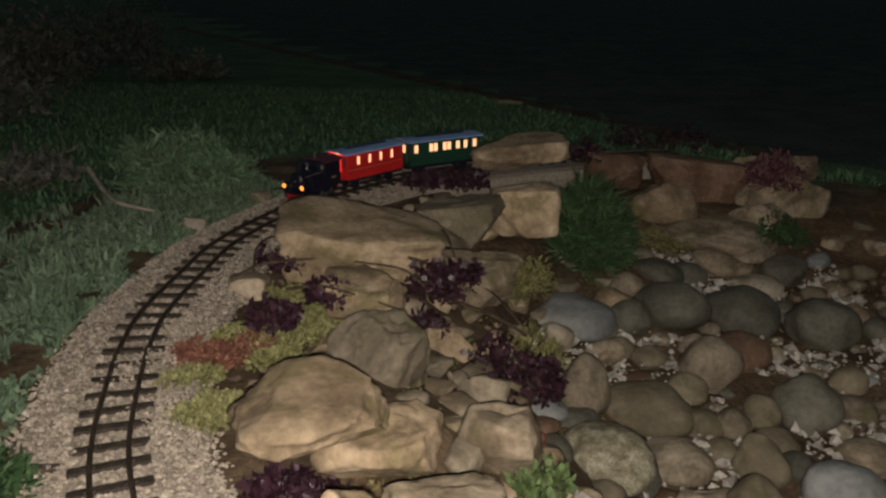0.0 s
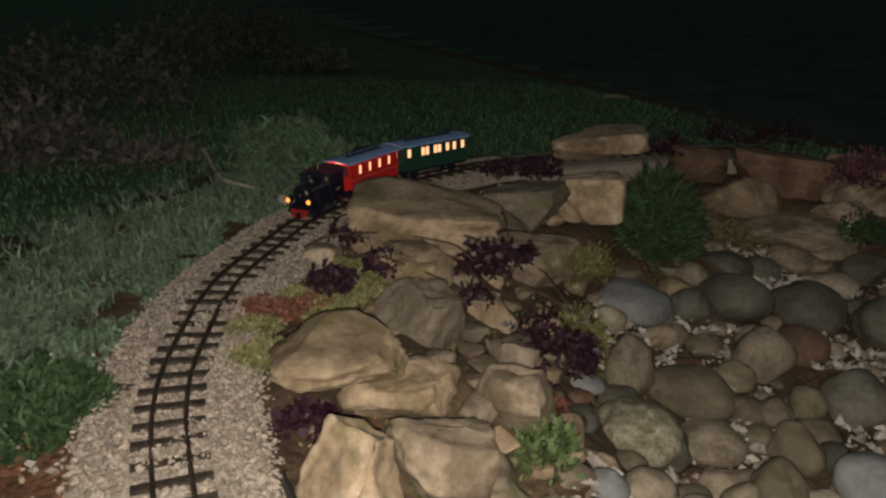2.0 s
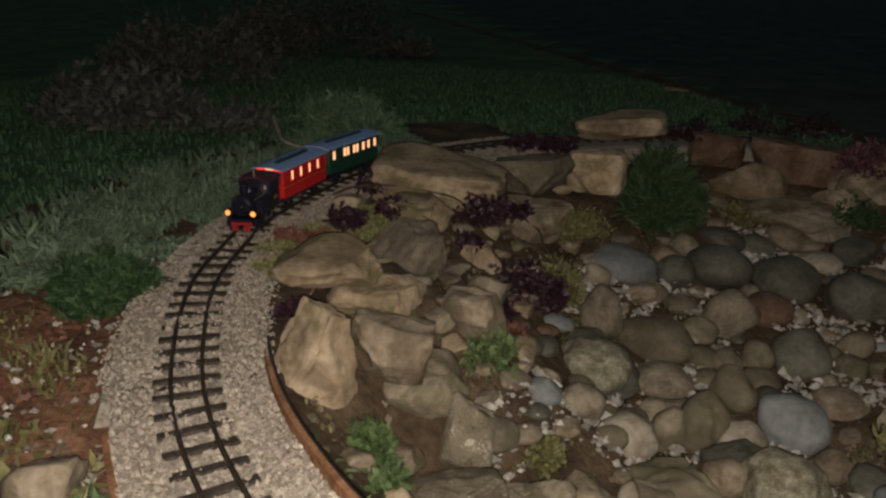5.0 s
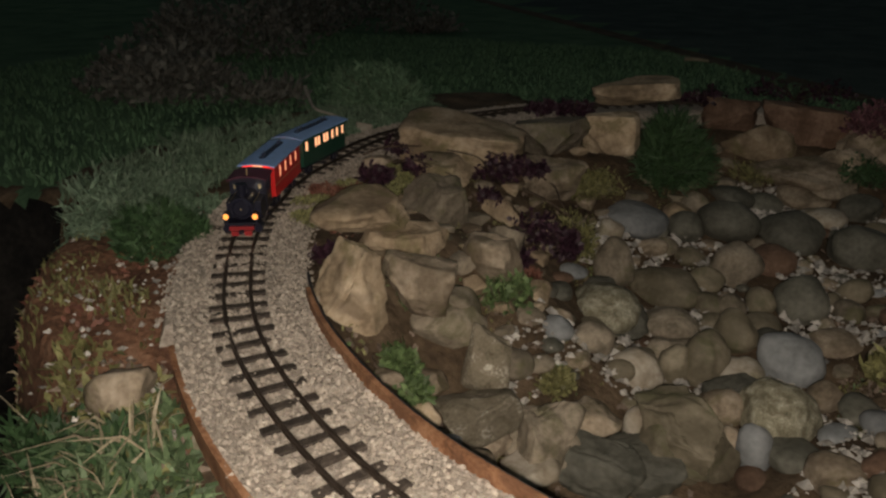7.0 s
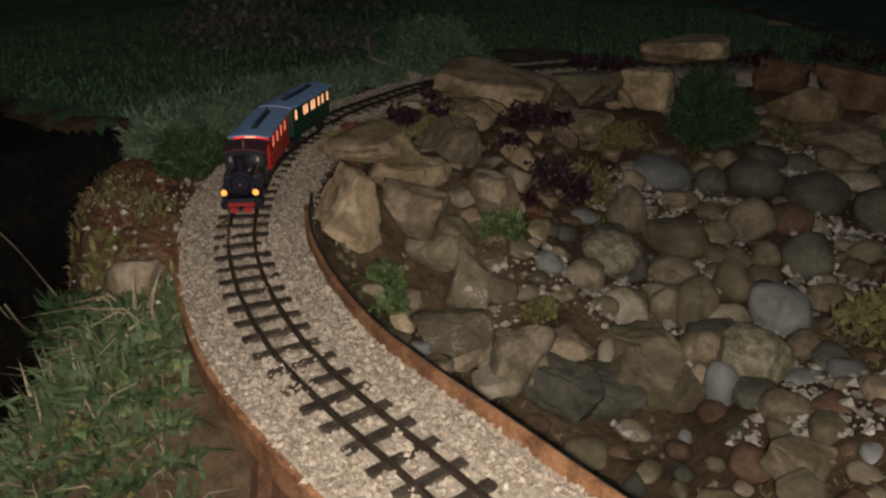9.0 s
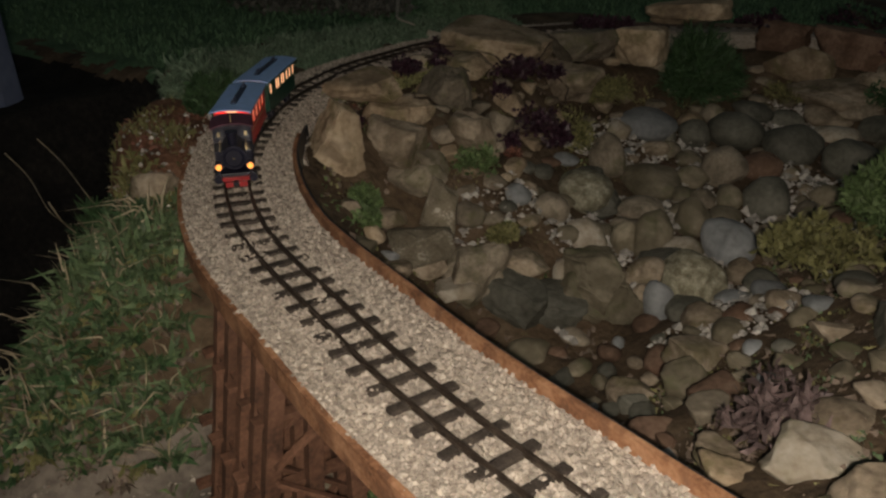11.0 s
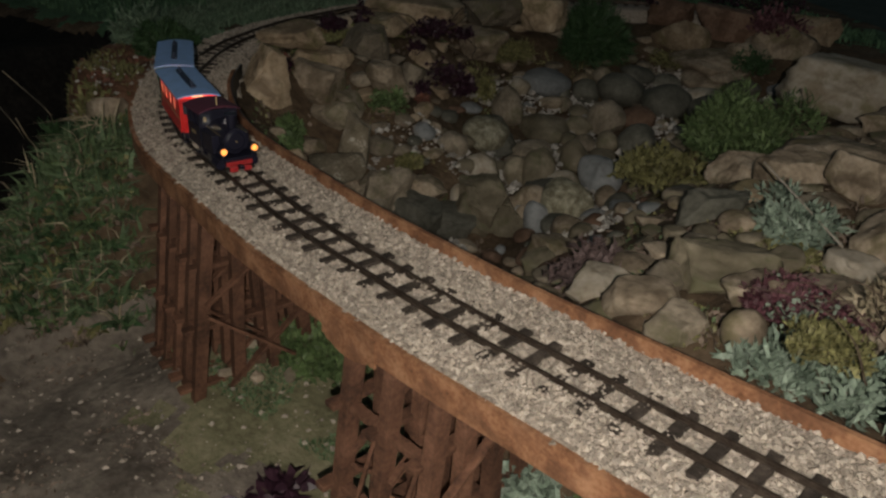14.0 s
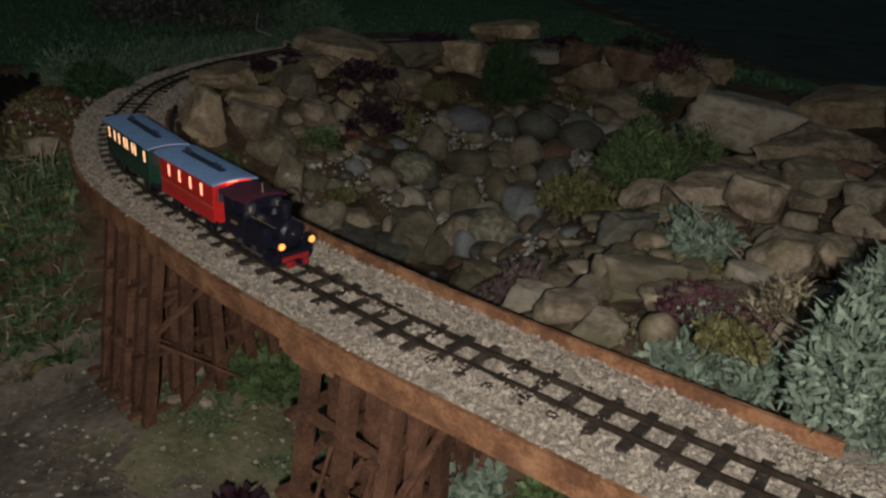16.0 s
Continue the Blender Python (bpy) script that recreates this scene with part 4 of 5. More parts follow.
def coach(label, length, mat, windows, width=0.074, lit_end=False):
    """A four-wheeled coach; its front is at x = 0 and it reaches back to -length. The rail head is z = 0."""
    c = tagged(new("railway_coach"), label, "coach", "coaches of the train")
    h, f, eave = width / 2, 0.030, 0.103
    deck = 0.012
    part("underframe", boxed(-length + 0.002, -0.002, -h + 0.008, h - 0.008, 0.020, f, 0.001), BLACK, c)
    body = part("body", boxed(-length + deck, -deck, -h, h, f, eave, 0.0015), mat, c)
    for x in (-deck * 0.5, -length + deck * 0.5):
        part("platform", boxed(x - deck * 0.5, x + deck * 0.5, -h + 0.004, h - 0.004, f - 0.002, f + 0.002), BLACK, c)
        for y in (-h + 0.005, h - 0.005):
            part("railing_post", rod(bmesh.new(), (x + (0.003 if x > -0.1 else -0.003), y, f), (x + (0.003 if x > -0.1 else -0.003), y, eave), 0.0011, n=6), mat, c)
        part("railing", boxed(x - 0.001 + (0.003 if x > -0.1 else -0.003), x + 0.001 + (0.003 if x > -0.1 else -0.003), -h + 0.005, h - 0.005, f + 0.002, f + 0.024), mat, c)
    part("roof", arched_roof(-length - 0.002, 0.002, h + 0.005, eave, 0.005, 0.003), ROOF, c, "blue-grey low arched roof")
    part("roof_walk", boxed(-length * 0.82, -length * 0.18, -0.006, 0.006, eave + 0.0052, eave + 0.009, 0.0008), ROOF_DARK, c, "dark walkway along the roof")
    for x in (0.22, 0.28, 0.72, 0.78):
        part("roof_vent", rod(bmesh.new(), (-length * x, 0, eave + 0.004), (-length * x, 0, eave + 0.016), 0.0035, 0.0022, 10), ROOF_DARK, c)
    for side in (-1, 1):
        for wx, ww in windows:
            x0, x1 = -wx - ww / 2, -wx + ww / 2
            z0, z1 = f + 0.039, eave - 0.011
            y = side * h
            frame_bm = bmesh.new()
            t = 0.0012
            for a in ((x0 - t, x1 + t, z0 - t, z0), (x0 - t, x1 + t, z1, z1 + t), (x0 - t, x0, z0, z1), (x1, x1 + t, z0, z1)):
                box(frame_bm, a[0], a[1], *sorted((y, y + side * 0.0016)), a[2], a[3])
            w = part("window", frame_bm, mat, c)
            part("pane", boxed(x0, x1, *sorted((y - side * 0.001, y + side * 0.0006)), z0, z1), LIT, w, "window lit from inside")
        part("beading", boxed(-length + deck, -deck, *sorted((side * h, side * (h + 0.0009))), f + 0.026, f + 0.0275), BRASS if mat == RED else mat, c)
        part("sill_beam", boxed(-length + deck, -deck, *sorted((side * h, side * (h + 0.0012))), f, f + 0.004), mat, c)
        part("step", boxed(-length * 0.55, -length * 0.45, *sorted((side * (h - 0.012), side * (h - 0.004))), 0.012, 0.014), BLACK, c)
        part("step", boxed(-0.014, -0.002, *sorted((side * (h - 0.012), side * (h - 0.002))), 0.012, 0.014), BLACK, c)
    # lit copy of the red paint: its glow replaces lamplight on the end
    end = LIT_RED if lit_end else mat
    for x, k in ((-deck, 1), (-length + deck, -1)):
        e = part("end_door", boxed(*sorted((x, x + k * 0.0012)), -0.011, 0.011, f + 0.002, eave - 0.008), end, c)
        part("door_window", boxed(*sorted((x + k * 0.0012, x + k * 0.002)), -0.007, 0.007, f + 0.036, eave - 0.014), LIT, e)
        for y in (-0.024, 0.024):
            part("end_window", boxed(*sorted((x, x + k * 0.0014)), y - 0.006, y + 0.006, f + 0.036, eave - 0.012), GLASS, c)
        part("coupling", boxed(*sorted((x + k * deck, x + k * (deck + 0.012))), -0.003, 0.003, 0.016, 0.021), BLACK, c)
        part("lintel", boxed(*sorted((x, x + k * 0.0016)), -h + 0.002, h - 0.002, eave - 0.006, eave + 0.0005), end, c)
        if mat == RED:
            # the bar borrows the window glow, so the lettering shines by itself
            part("lettering", boxed(*sorted((x + k * 0.0016, x + k * 0.002)), -0.011, 0.011, eave - 0.0045, eave - 0.0018), LIT, c, "pale unreadable lettering")
    for x in (-length * 0.22, -length * 0.78):
        wheelset(c, x, 0.012)
        for side in (-1, 1):
            part("axle_box", boxed(x - 0.008, x + 0.008, *sorted((side * 0.028, side * 0.032)), 0.007, 0.022, 0.001), BLACK, c)
    return c


def engine():
    """A small black tank engine with a large cab, its buffer beam at x = 0."""
    e = tagged(new("steam_locomotive"), "small black tank locomotive with red buffer beams and lit headlamps", "locomotive")
    part("frame_plate", boxed(-0.150, -0.004, -0.024, 0.024, 0.014, 0.028, 0.001), BLACK, e)
    part("running_board", boxed(-0.152, -0.002, -0.036, 0.036, 0.028, 0.031, 0.0008), BLACK, e)
    for x in (-0.004, -0.156):
        part("buffer_beam", boxed(x, x + 0.005, -0.025, 0.025, 0.016, 0.024, 0.001), BEAM, e, "red buffer beam")
    for y in (-0.013, 0.013):
        part("guard_iron", boxed(0.001, 0.006, y - 0.0075, y + 0.0075, 0.006, 0.016, 0.001), BEAM, e, "red guard iron")
    part("coupling", boxed(0.0, 0.014, -0.004, 0.004, 0.012, 0.018, 0.001), BLACK, e)
    part("boiler", rod(bmesh.new(), (-0.090, 0, 0.058), (-0.012, 0, 0.058), 0.023, n=28), BLACK, e)
    part("smokebox_door", rod(bmesh.new(), (-0.0125, 0, 0.058), (-0.0085, 0, 0.058), 0.020, 0.015, 24), BLACK, e)
    part("door_handle", rod(bmesh.new(), (-0.0085, 0, 0.058), (-0.005, 0, 0.058), 0.0015), BRASS, e, "brass handle")
    part("chimney", rod(bmesh.new(), (-0.026, 0, 0.078), (-0.026, 0, 0.102), 0.0075, 0.0095, 20), BLACK, e, "black chimney")
    part("chimney_cap", rod(bmesh.new(), (-0.026, 0, 0.102), (-0.026, 0, 0.106), 0.0115, 0.0115, 20), BLACK, e)
    part("steam_dome", rod(bmesh.new(), (-0.056, 0, 0.078), (-0.056, 0, 0.090), 0.010, 0.007, 18), BLACK, e)
    part("whistle", rod(bmesh.new(), (-0.090, 0.0, 0.106), (-0.090, 0.0, 0.121), 0.0017, 0.0013, 8), BRASS, e, "bright brass whistle")
    for side in (-1, 1):
        part("side_tank", boxed(-0.090, -0.034, *sorted((side * 0.019, side * 0.0355)), 0.031, 0.066, 0.002), BLACK, e)
        lamp = part("headlamp", rod(bmesh.new(), (-0.012, side * 0.0290, 0.046), (0.003, side * 0.0290, 0.046), 0.0078, n=18), BLACK, e)
        part("lens", rod(bmesh.new(), (0.003, side * 0.0290, 0.046), (0.0045, side * 0.0290, 0.046), 0.0057, n=18), HEADLIGHT, lamp, "glowing yellow lens")
        part("lamp_bracket", boxed(-0.010, -0.004, side * 0.0290 - 0.002, side * 0.0290 + 0.002, 0.031, 0.040), BLACK, e)
        part("cylinder", rod(bmesh.new(), (-0.036, side * 0.032, 0.017), (-0.010, side * 0.032, 0.017), 0.0085, n=16), BLACK, e)
        part("connecting_rod", boxed(-0.105, -0.036, *sorted((side * 0.0305, side * 0.0325)), 0.011, 0.015), STEEL, e, "steel connecting rod")
        part("handrail", rod(bmesh.new(), (-0.088, side * 0.0245, 0.070), (-0.018, side * 0.0245, 0.070), 0.0007, n=6), BRASS, e)
        y = sorted((side * 0.035, side * 0.0375))
        cab = boxed(-0.150, -0.088, *y, 0.031, 0.069, 0.0006)
        for x0, x1 in ((-0.150, -0.143), (-0.095, -0.088), (-0.122, -0.117)):
            box(cab, x0, x1, *y, 0.069, 0.098)
        box(cab, -0.150, -0.088, *y, 0.093, 0.098)
        part("cab_side", cab, BLACK, e)
        part("maker_plate", boxed(-0.130, -0.110, *sorted((side * 0.0376, side * 0.0382)), 0.050, 0.056), BRASS, e, "small bright plate")
        part("cab_window", boxed(-0.0885, -0.0868, side * 0.024 - 0.008, side * 0.024 + 0.008, 0.074, 0.091, 0.0004), GLASS, e, "front cab window glinting")
        # glint on the pane, modelled as a small brass patch
        part("window_glint", boxed(-0.0868, -0.0862, side * 0.026 - 0.003, side * 0.026 + 0.002, 0.078, 0.087), BRASS, e, "brass patch standing in for a glint on the window")
        part("step", boxed(-0.128, -0.112, *sorted((side * 0.030, side * 0.037)), 0.012, 0.014), BLACK, e)
    part("cab_front", boxed(-0.091, -0.088, -0.0352, 0.0352, 0.031, 0.098, 0.0006), BLACK, e)
    part("cab_back", boxed(-0.150, -0.147, -0.0352, 0.0352, 0.031, 0.098, 0.0006), BLACK, e)
    part("cab_roof", arched_roof(-0.158, -0.080, 0.041, 0.098, 0.008, 0.003), MAROON, e, "dark maroon cab roof")
    for x in (-0.046, -0.082, -0.122):
        wheelset(e, x, 0.0135)
    return e


LOCO = engine()
RED_COACH = coach("red four-wheeled coach with lit windows and blue-grey roof", 0.236, RED, [(0.052, 0.010), (0.095, 0.010), (0.139, 0.010), (0.183, 0.010)], lit_end=True)
GREEN_COACH = coach("dark green four-wheeled coach with lit windows and blue-grey roof", 0.268, GREEN,
                    [(0.030, 0.013), (0.082, 0.013), (0.098, 0.013), (0.130, 0.013), (0.146, 0.013), (0.178, 0.013), (0.206, 0.013), (0.240, 0.013)])


# ---- plants ----
def plant(name, label, category, style, leaf, x, y, z, r, h, n, length, width, seed, group=""):
    """A plant by its base, radius and height: n leaves on stems, in one of five habits of growth."""
    g = np.random.default_rng(seed)
    top = tagged(new(name), label, category, group)
    top.location = (x, y, z)
    a = g.random(n) * 2 * np.pi
    if style == "tuft":
        rr = r * 0.35 * np.sqrt(g.random(n))
        roots = np.stack([rr * np.cos(a), rr * np.sin(a), np.full(n, -0.01)], 1)
        lean = g.random(n) ** 0.7
        heads = roots + np.stack([np.cos(a) * lean * r, np.sin(a) * lean * r, h * (1.0 - 0.75 * lean ** 2) * g.uniform(0.6, 1.05, n)], 1)
        bend = np.stack([np.zeros(n), np.zeros(n), h * 0.22 * lean], 1)
        v, f = blades(roots, heads, width, bend, g)
        old = foliage("dry_blades", *blades(roots[:120] * 1.2, heads[:120] * [1.15, 1.15, 0.7], width, bend[:120], g), LEAF["dry"])
        old.parent = top
    else:
        lumps = g.normal(size=(14, 3)) * [1, 1, 0.6]
        lumps[:, 2] = np.abs(lumps[:, 2])
        lumps /= np.linalg.norm(lumps, axis=1)[:, None]
        d = g.normal(size=(n, 3))
        d[:, 2] = np.abs(d[:, 2]) * (0.25 if style == "carpet" else 0.9)
        d /= np.linalg.norm(d, axis=1)[:, None]
        bulge = 0.66 + 0.42 * np.clip((d @ lumps.T).max(1) * 3 - 2, 0, 1)
        shell = bulge * (0.35 + 0.65 * g.random(n) ** (0.45 if style in ("mound", "spray") else 0.8))
        if style == "carpet":
            rad = np.sqrt(g.random(n)) * (0.7 + 0.3 * np.sin(3 * a + seed))
            roots = np.stack([rad * np.cos(a) * r, rad * np.sin(a) * r, g.random(n) * h * 0.25], 1)
        else:
            roots = d * np.array([r, r, h]) * shell[:, None]
            if style in ("mound", "spray", "clump"):         # several uneven crowns in place of one dome
                m = 9
                ca = g.random(m) * 2 * np.pi
                cr = r * (0.85 if style == "clump" else 0.62) * np.sqrt(g.random(m))
                size = g.uniform(0.38, 0.62, m)
                tall = g.uniform(0.55, 1.0, m)
                own = g.integers(0, m, n)
                roots = d * shell[:, None] * np.stack([r * size[own], r * size[own], h * tall[own]], 1)
                roots += np.stack([cr[own] * np.cos(ca[own]), cr[own] * np.sin(ca[own]), np.zeros(n)], 1)
        way = d * 0.8 + g.normal(size=(n, 3)) * (0.75 if style in ("mound", "carpet") else 1.0)
        way[:, 2] += 0.45 if style in ("mound", "spray") else 0.15
        way /= np.linalg.norm(way, axis=1)[:, None]
        heads = roots + way * length * g.uniform(0.55, 1.25, (n, 1))
        w = width * g.uniform(0.6, 1.3, n)
        v, f = blades(roots, heads, w, None, g)
    ob = foliage("leaves", v, f, LEAF[leaf])
    ob.parent = top
    if style in ("mound", "spray", "clump") and r > 0.03:
        bm = bmesh.new()
        k = 9 if r < 0.1 else 22
        for q in range(k):
            b = q * 2.4
            tip = Vector((math.cos(b) * r * 0.6, math.sin(b) * r * 0.6, h * (0.45 + 0.3 * ((q * 7) % 5) / 5)))
            rod(bm, (0.1 * tip.x, 0.1 * tip.y, -0.02), tip, 0.0022, 0.0009, 5)
        part("stem", bm, BARK, top, "thin woody stems")
    return top


def strip(name, label, s0, s1, o0, o1, n, lo, hi, width, leaf, seed, droop=0.5, power=1.0, gaps=0.0, floor=-0.39):
    """Ground cover along the outer side of the track, from s0 to s1 and o0 to o1 out from its middle."""
    g = np.random.default_rng(seed)
    s, o = g.uniform(s0, s1, n), -(o0 + (o1 - o0) * g.random(n) ** power)
    x = np.interp(s, TRACK_S, TRACK[:, 0]) + o * np.interp(s, TRACK_S, TRACK_SIDE[:, 0])
    y = np.interp(s, TRACK_S, TRACK[:, 1]) + o * np.interp(s, TRACK_S, TRACK_SIDE[:, 1])
    cl = np.array([noise.fractal((a * 9, b * 9, seed * 1.7), 1.0, 2.0, 3) for a, b in zip(x, y)])
    keep = (cl > gaps - 0.35) & (ground(x, y) + 0.05 * cl > floor)
    x, y, cl = x[keep], y[keep], cl[keep]
    return cover(name, label, x, y, lo + (hi - lo) * np.clip(0.5 + 0.8 * cl, 0, 1), width, leaf, g, droop)


def cover(name, label, x, y, height, width, leaf, g, droop=0.5):
    n = len(x)
    roots = np.stack([x, y, ground(x, y) - 0.005], 1)
    hgt = height * g.uniform(0.5, 1.2, n)
    a, lean = g.random(n) * 2 * np.pi, g.random(n) * droop
    heads = roots + np.stack([np.cos(a) * lean * hgt, np.sin(a) * lean * hgt, hgt * (1 - 0.45 * lean)], 1)
    bend = np.stack([-np.cos(a) * lean * hgt * 0.15, -np.sin(a) * lean * hgt * 0.15, 0.18 * lean * hgt], 1)
    v, f = blades(roots, heads, width * g.uniform(0.6, 1.3, n), bend, g)
    return tagged(foliage(name, v, f, LEAF[leaf]), label, "grass", kind="stuff")


def wand(name, label, points, r0, r1, mat, category="twig"):
    """A bent stalk or branch through the points."""
    p = [Vector(q) for q in spline(points, 10)]
    bm = bmesh.new()
    rings = []
    for k, q in enumerate(p):
        way = (p[min(k + 1, len(p) - 1)] - p[max(k - 1, 0)]).normalized()
        u = way.cross(Vector((0.31, 0.17, 0.93))).normalized()
        v = way.cross(u)
        r = r0 + (r1 - r0) * k / (len(p) - 1)
        rings.append([bm.verts.new(q + (u * math.cos(h) + v * math.sin(h)) * r) for h in (i * math.pi / 3 for i in range(6))])
    for a, b in zip(rings, rings[1:]):
        for i in range(6):
            bm.faces.new((a[i], a[(i + 1) % 6], b[(i + 1) % 6], b[i]))
    bm.faces.new(rings[0][::-1])
    bm.faces.new(rings[-1])
    return tagged(part(name, bm, mat), label, category)


PALE_WOOD = material("bleached_wood", [(0.22, 0.19, 0.15), (0.38, 0.34, 0.28), (0.5, 0.46, 0.4)], 40, 0.85, 0.4, 160)
BARK = material("bark", [(0.03, 0.02, 0.014), (0.07, 0.05, 0.035), (0.12, 0.09, 0.065)], 60, 0.9, 0.5, 200)

strip("ground_cover", "blue-green ground cover beside the track", 1.25, 2.56, 0.135, 0.52, 22000, 0.016, 0.040, 0.0085, "cover", 21, 1.0, 0.9, -0.06)
strip("ground_cover", "taller grey-green ground cover beside the track", 1.5, 2.42, 0.2, 0.66, 4200, 0.03, 0.07, 0.007, "lavender", 22, 0.9, 1.0, 0.2)
strip("bank_weeds", "thin weeds on the red bank", 2.6, 3.2, 0.15, 0.6, 2600, 0.012, 0.04, 0.005, "yellow", 23, 0.9, 1.0, 0.15)
strip("bank_grass", "long strap-leaved green grass on the outer bank", 3.22, 3.76, 0.115, 0.40, 1900, 0.035, 0.085, 0.0075, "grass", 24, 1.25, 0.9, 0.02)
strip("bank_grass", "fine fresh grass among the weeds", 3.22, 3.76, 0.115, 0.40, 2200, 0.025, 0.06, 0.0045, "fresh", 28, 1.2, 0.9, 0.1)
strip("bank_grass", "pale dry grass among the green", 3.15, 3.7, 0.14, 0.46, 420, 0.05, 0.12, 0.0042, "dry", 25, 1.5)
strip("bank_weeds", "broad dull green weeds on the bank", 3.16, 3.80, 0.115, 0.56, 5600, 0.018, 0.045, 0.013, "dusty", 29, 1.5, 1.0, 0.05)
strip("bank_weeds", "broad yellowish weeds low on the bank", 3.0, 3.76, 0.13, 0.56, 3400, 0.018, 0.042, 0.011, "yellow", 26, 1.5, 1.0, 0.15)
strip("bank_weeds", "dark leafy weeds on the bank", 3.1, 3.72, 0.18, 0.58, 4600, 0.018, 0.048, 0.013, "deep", 27, 1.5, 1.0, 0.05)
strip("bank_weeds", "withered brown leaves under the weeds", 3.05, 3.80, 0.12, 0.62, 6500, 0.012, 0.03, 0.012, "brown", 30, 1.8, 1.0, 0.0)


def litter(label, leaf, n, x0, x1, y0, y1, size, width, seed, thick=0.0):
    """Fallen leaves and creeping moss over the banks, in patches."""
    g = np.random.default_rng(seed)
    x, y = g.uniform(x0, x1, n), g.uniform(y0, y1, n)
    cl = np.array([noise.fractal((a * 8, b * 8, seed * 0.7), 1.0, 2.0, 3) for a, b in zip(x, y)])
    d, i = beside(x, y)
    keep = (cl > thick) & (np.abs(d) > 0.165)
    x, y = x[keep], y[keep]
    cover("bank_litter", label, x, y, np.full(len(x), size), width, leaf, g, 1.6)


litter("creeping yellow-green moss between rocks", "yellow", 9000, -0.3, 0.5, 0.5, 2.1, 0.012, 0.006, 41, 0.05)
litter("brown fallen leaves between rocks", "brown", 5000, -0.35, 1.6, 0.3, 2.3, 0.02, 0.012, 42, 0.0)
litter("small green seedlings between rocks", "fresh", 2600, -0.2, 0.55, 0.5, 1.6, 0.018, 0.008, 43, 0.25)
litter("creeping moss on the east bank", "yellow", 15000, 0.85, 1.75, 0.15, 1.5, 0.012, 0.006, 44, 0.0)
litter("low dull green growth on the east bank", "dusty", 7000, 0.85, 1.75, 0.15, 1.5, 0.012, 0.006, 48, 0.12)
litter("withered brown leaves on the east bank", "brown", 7000, 0.8, 1.8, 0.15, 1.7, 0.016, 0.009, 47, -0.05)
litter("pale dry bits on the red bank", "dry", 1500, -0.75, 0.0, 0.2, 1.0, 0.016, 0.006, 45, 0.0)
litter("leaf crumbs on the trodden dirt", "brown", 5000, -0.05, 1.1, -0.55, 0.15, 0.010, 0.006, 49, 0.05)
litter("reddish fallen leaves on the bank", "red", 2600, -0.75, 0.0, 0.2, 1.0, 0.016, 0.009, 46, 0.0)


def far_lawn():
    g = np.random.default_rng(31)
    n = 42000
    x, y = g.uniform(-3.2, 1.6, n), g.uniform(1.05, 4.8, n)
    d, _ = beside(x, y)
    keep = ((y > 2.8 - 0.1 * x) | ((d < -0.7) & (y > 1.05))) & (y < 4.6 - 1.33 * x)
    x, y = x[keep], y[keep]
    cover("lawn_grass", "short dark lawn grass", x, y, np.full(len(x), 0.035), 0.006, "lawn", g, 0.7)
    n = 9000
    x, y = g.uniform(0.52, 0.95, n), g.uniform(-0.02, 0.36, n)
    cl = np.array([noise.noise((a * 6, b * 6, 9.0)) for a, b in zip(x, y)])
    keep = (cl > -0.15) & (ground(x, y) < -0.35)
    cover("under_grass", "fine moss and grass under the bridge", x[keep], y[keep], np.full(int(keep.sum()), 0.016), 0.005, "grass", g, 0.9)


far_lawn()


plant("lavender_bush", "rounded grey-green lavender bush behind the track", "bush", "spray", "bush", -0.791, 2.298, -0.032, 0.233, 0.197, 8000, 0.04, 0.007, 1)
plant("low_shrub", "low dark green mounded shrub beside the track", "shrub", "mound", "deep", -0.473, 0.737, -0.027, 0.098, 0.102, 5000, 0.022, 0.006, 2)
plant("sedum", "flat yellow-green sedum growing between rocks", "sedum", "mound", "sedum", -0.240, 0.999, -0.010, 0.043, 0.020, 1100, 0.009, 0.006, 3, "sedum patches")
plant("sedum", "flat yellow-green sedum growing between rocks", "sedum", "mound", "sedum", -0.177, 1.263, -0.010, 0.062, 0.023, 1100, 0.009, 0.006, 4, "sedum patches")
plant("sedum", "flat yellow-green sedum growing between rocks", "sedum", "mound", "sedum", -0.224, 1.181, -0.010, 0.059, 0.018, 1100, 0.009, 0.006, 5, "sedum patches")
plant("sedum", "flat yellow-green sedum growing between rocks", "sedum", "mound", "sedum", -0.157, 1.338, -0.010, 0.047, 0.019, 1100, 0.009, 0.006, 6, "sedum patches")
plant("sedum", "flat reddish sedum growing between rocks", "sedum", "mound", "red", -0.310, 1.141, -0.010, 0.059, 0.020, 1100, 0.009, 0.006, 7, "sedum patches")
plant("sedum", "flat reddish sedum growing between rocks", "sedum", "mound", "red", -0.339, 1.138, -0.010, 0.032, 0.013, 1100, 0.009, 0.006, 8, "sedum patches")
plant("sedum", "flat yellow-green sedum growing between rocks", "sedum", "mound", "sedum", -0.134, 1.380, -0.010, 0.036, 0.015, 1100, 0.009, 0.006, 9, "sedum patches")
plant("sedum", "flat yellow-green sedum growing between rocks", "sedum", "mound", "sedum", -0.266, 1.435, -0.010, 0.045, 0.016, 1100, 0.009, 0.006, 10, "sedum patches")
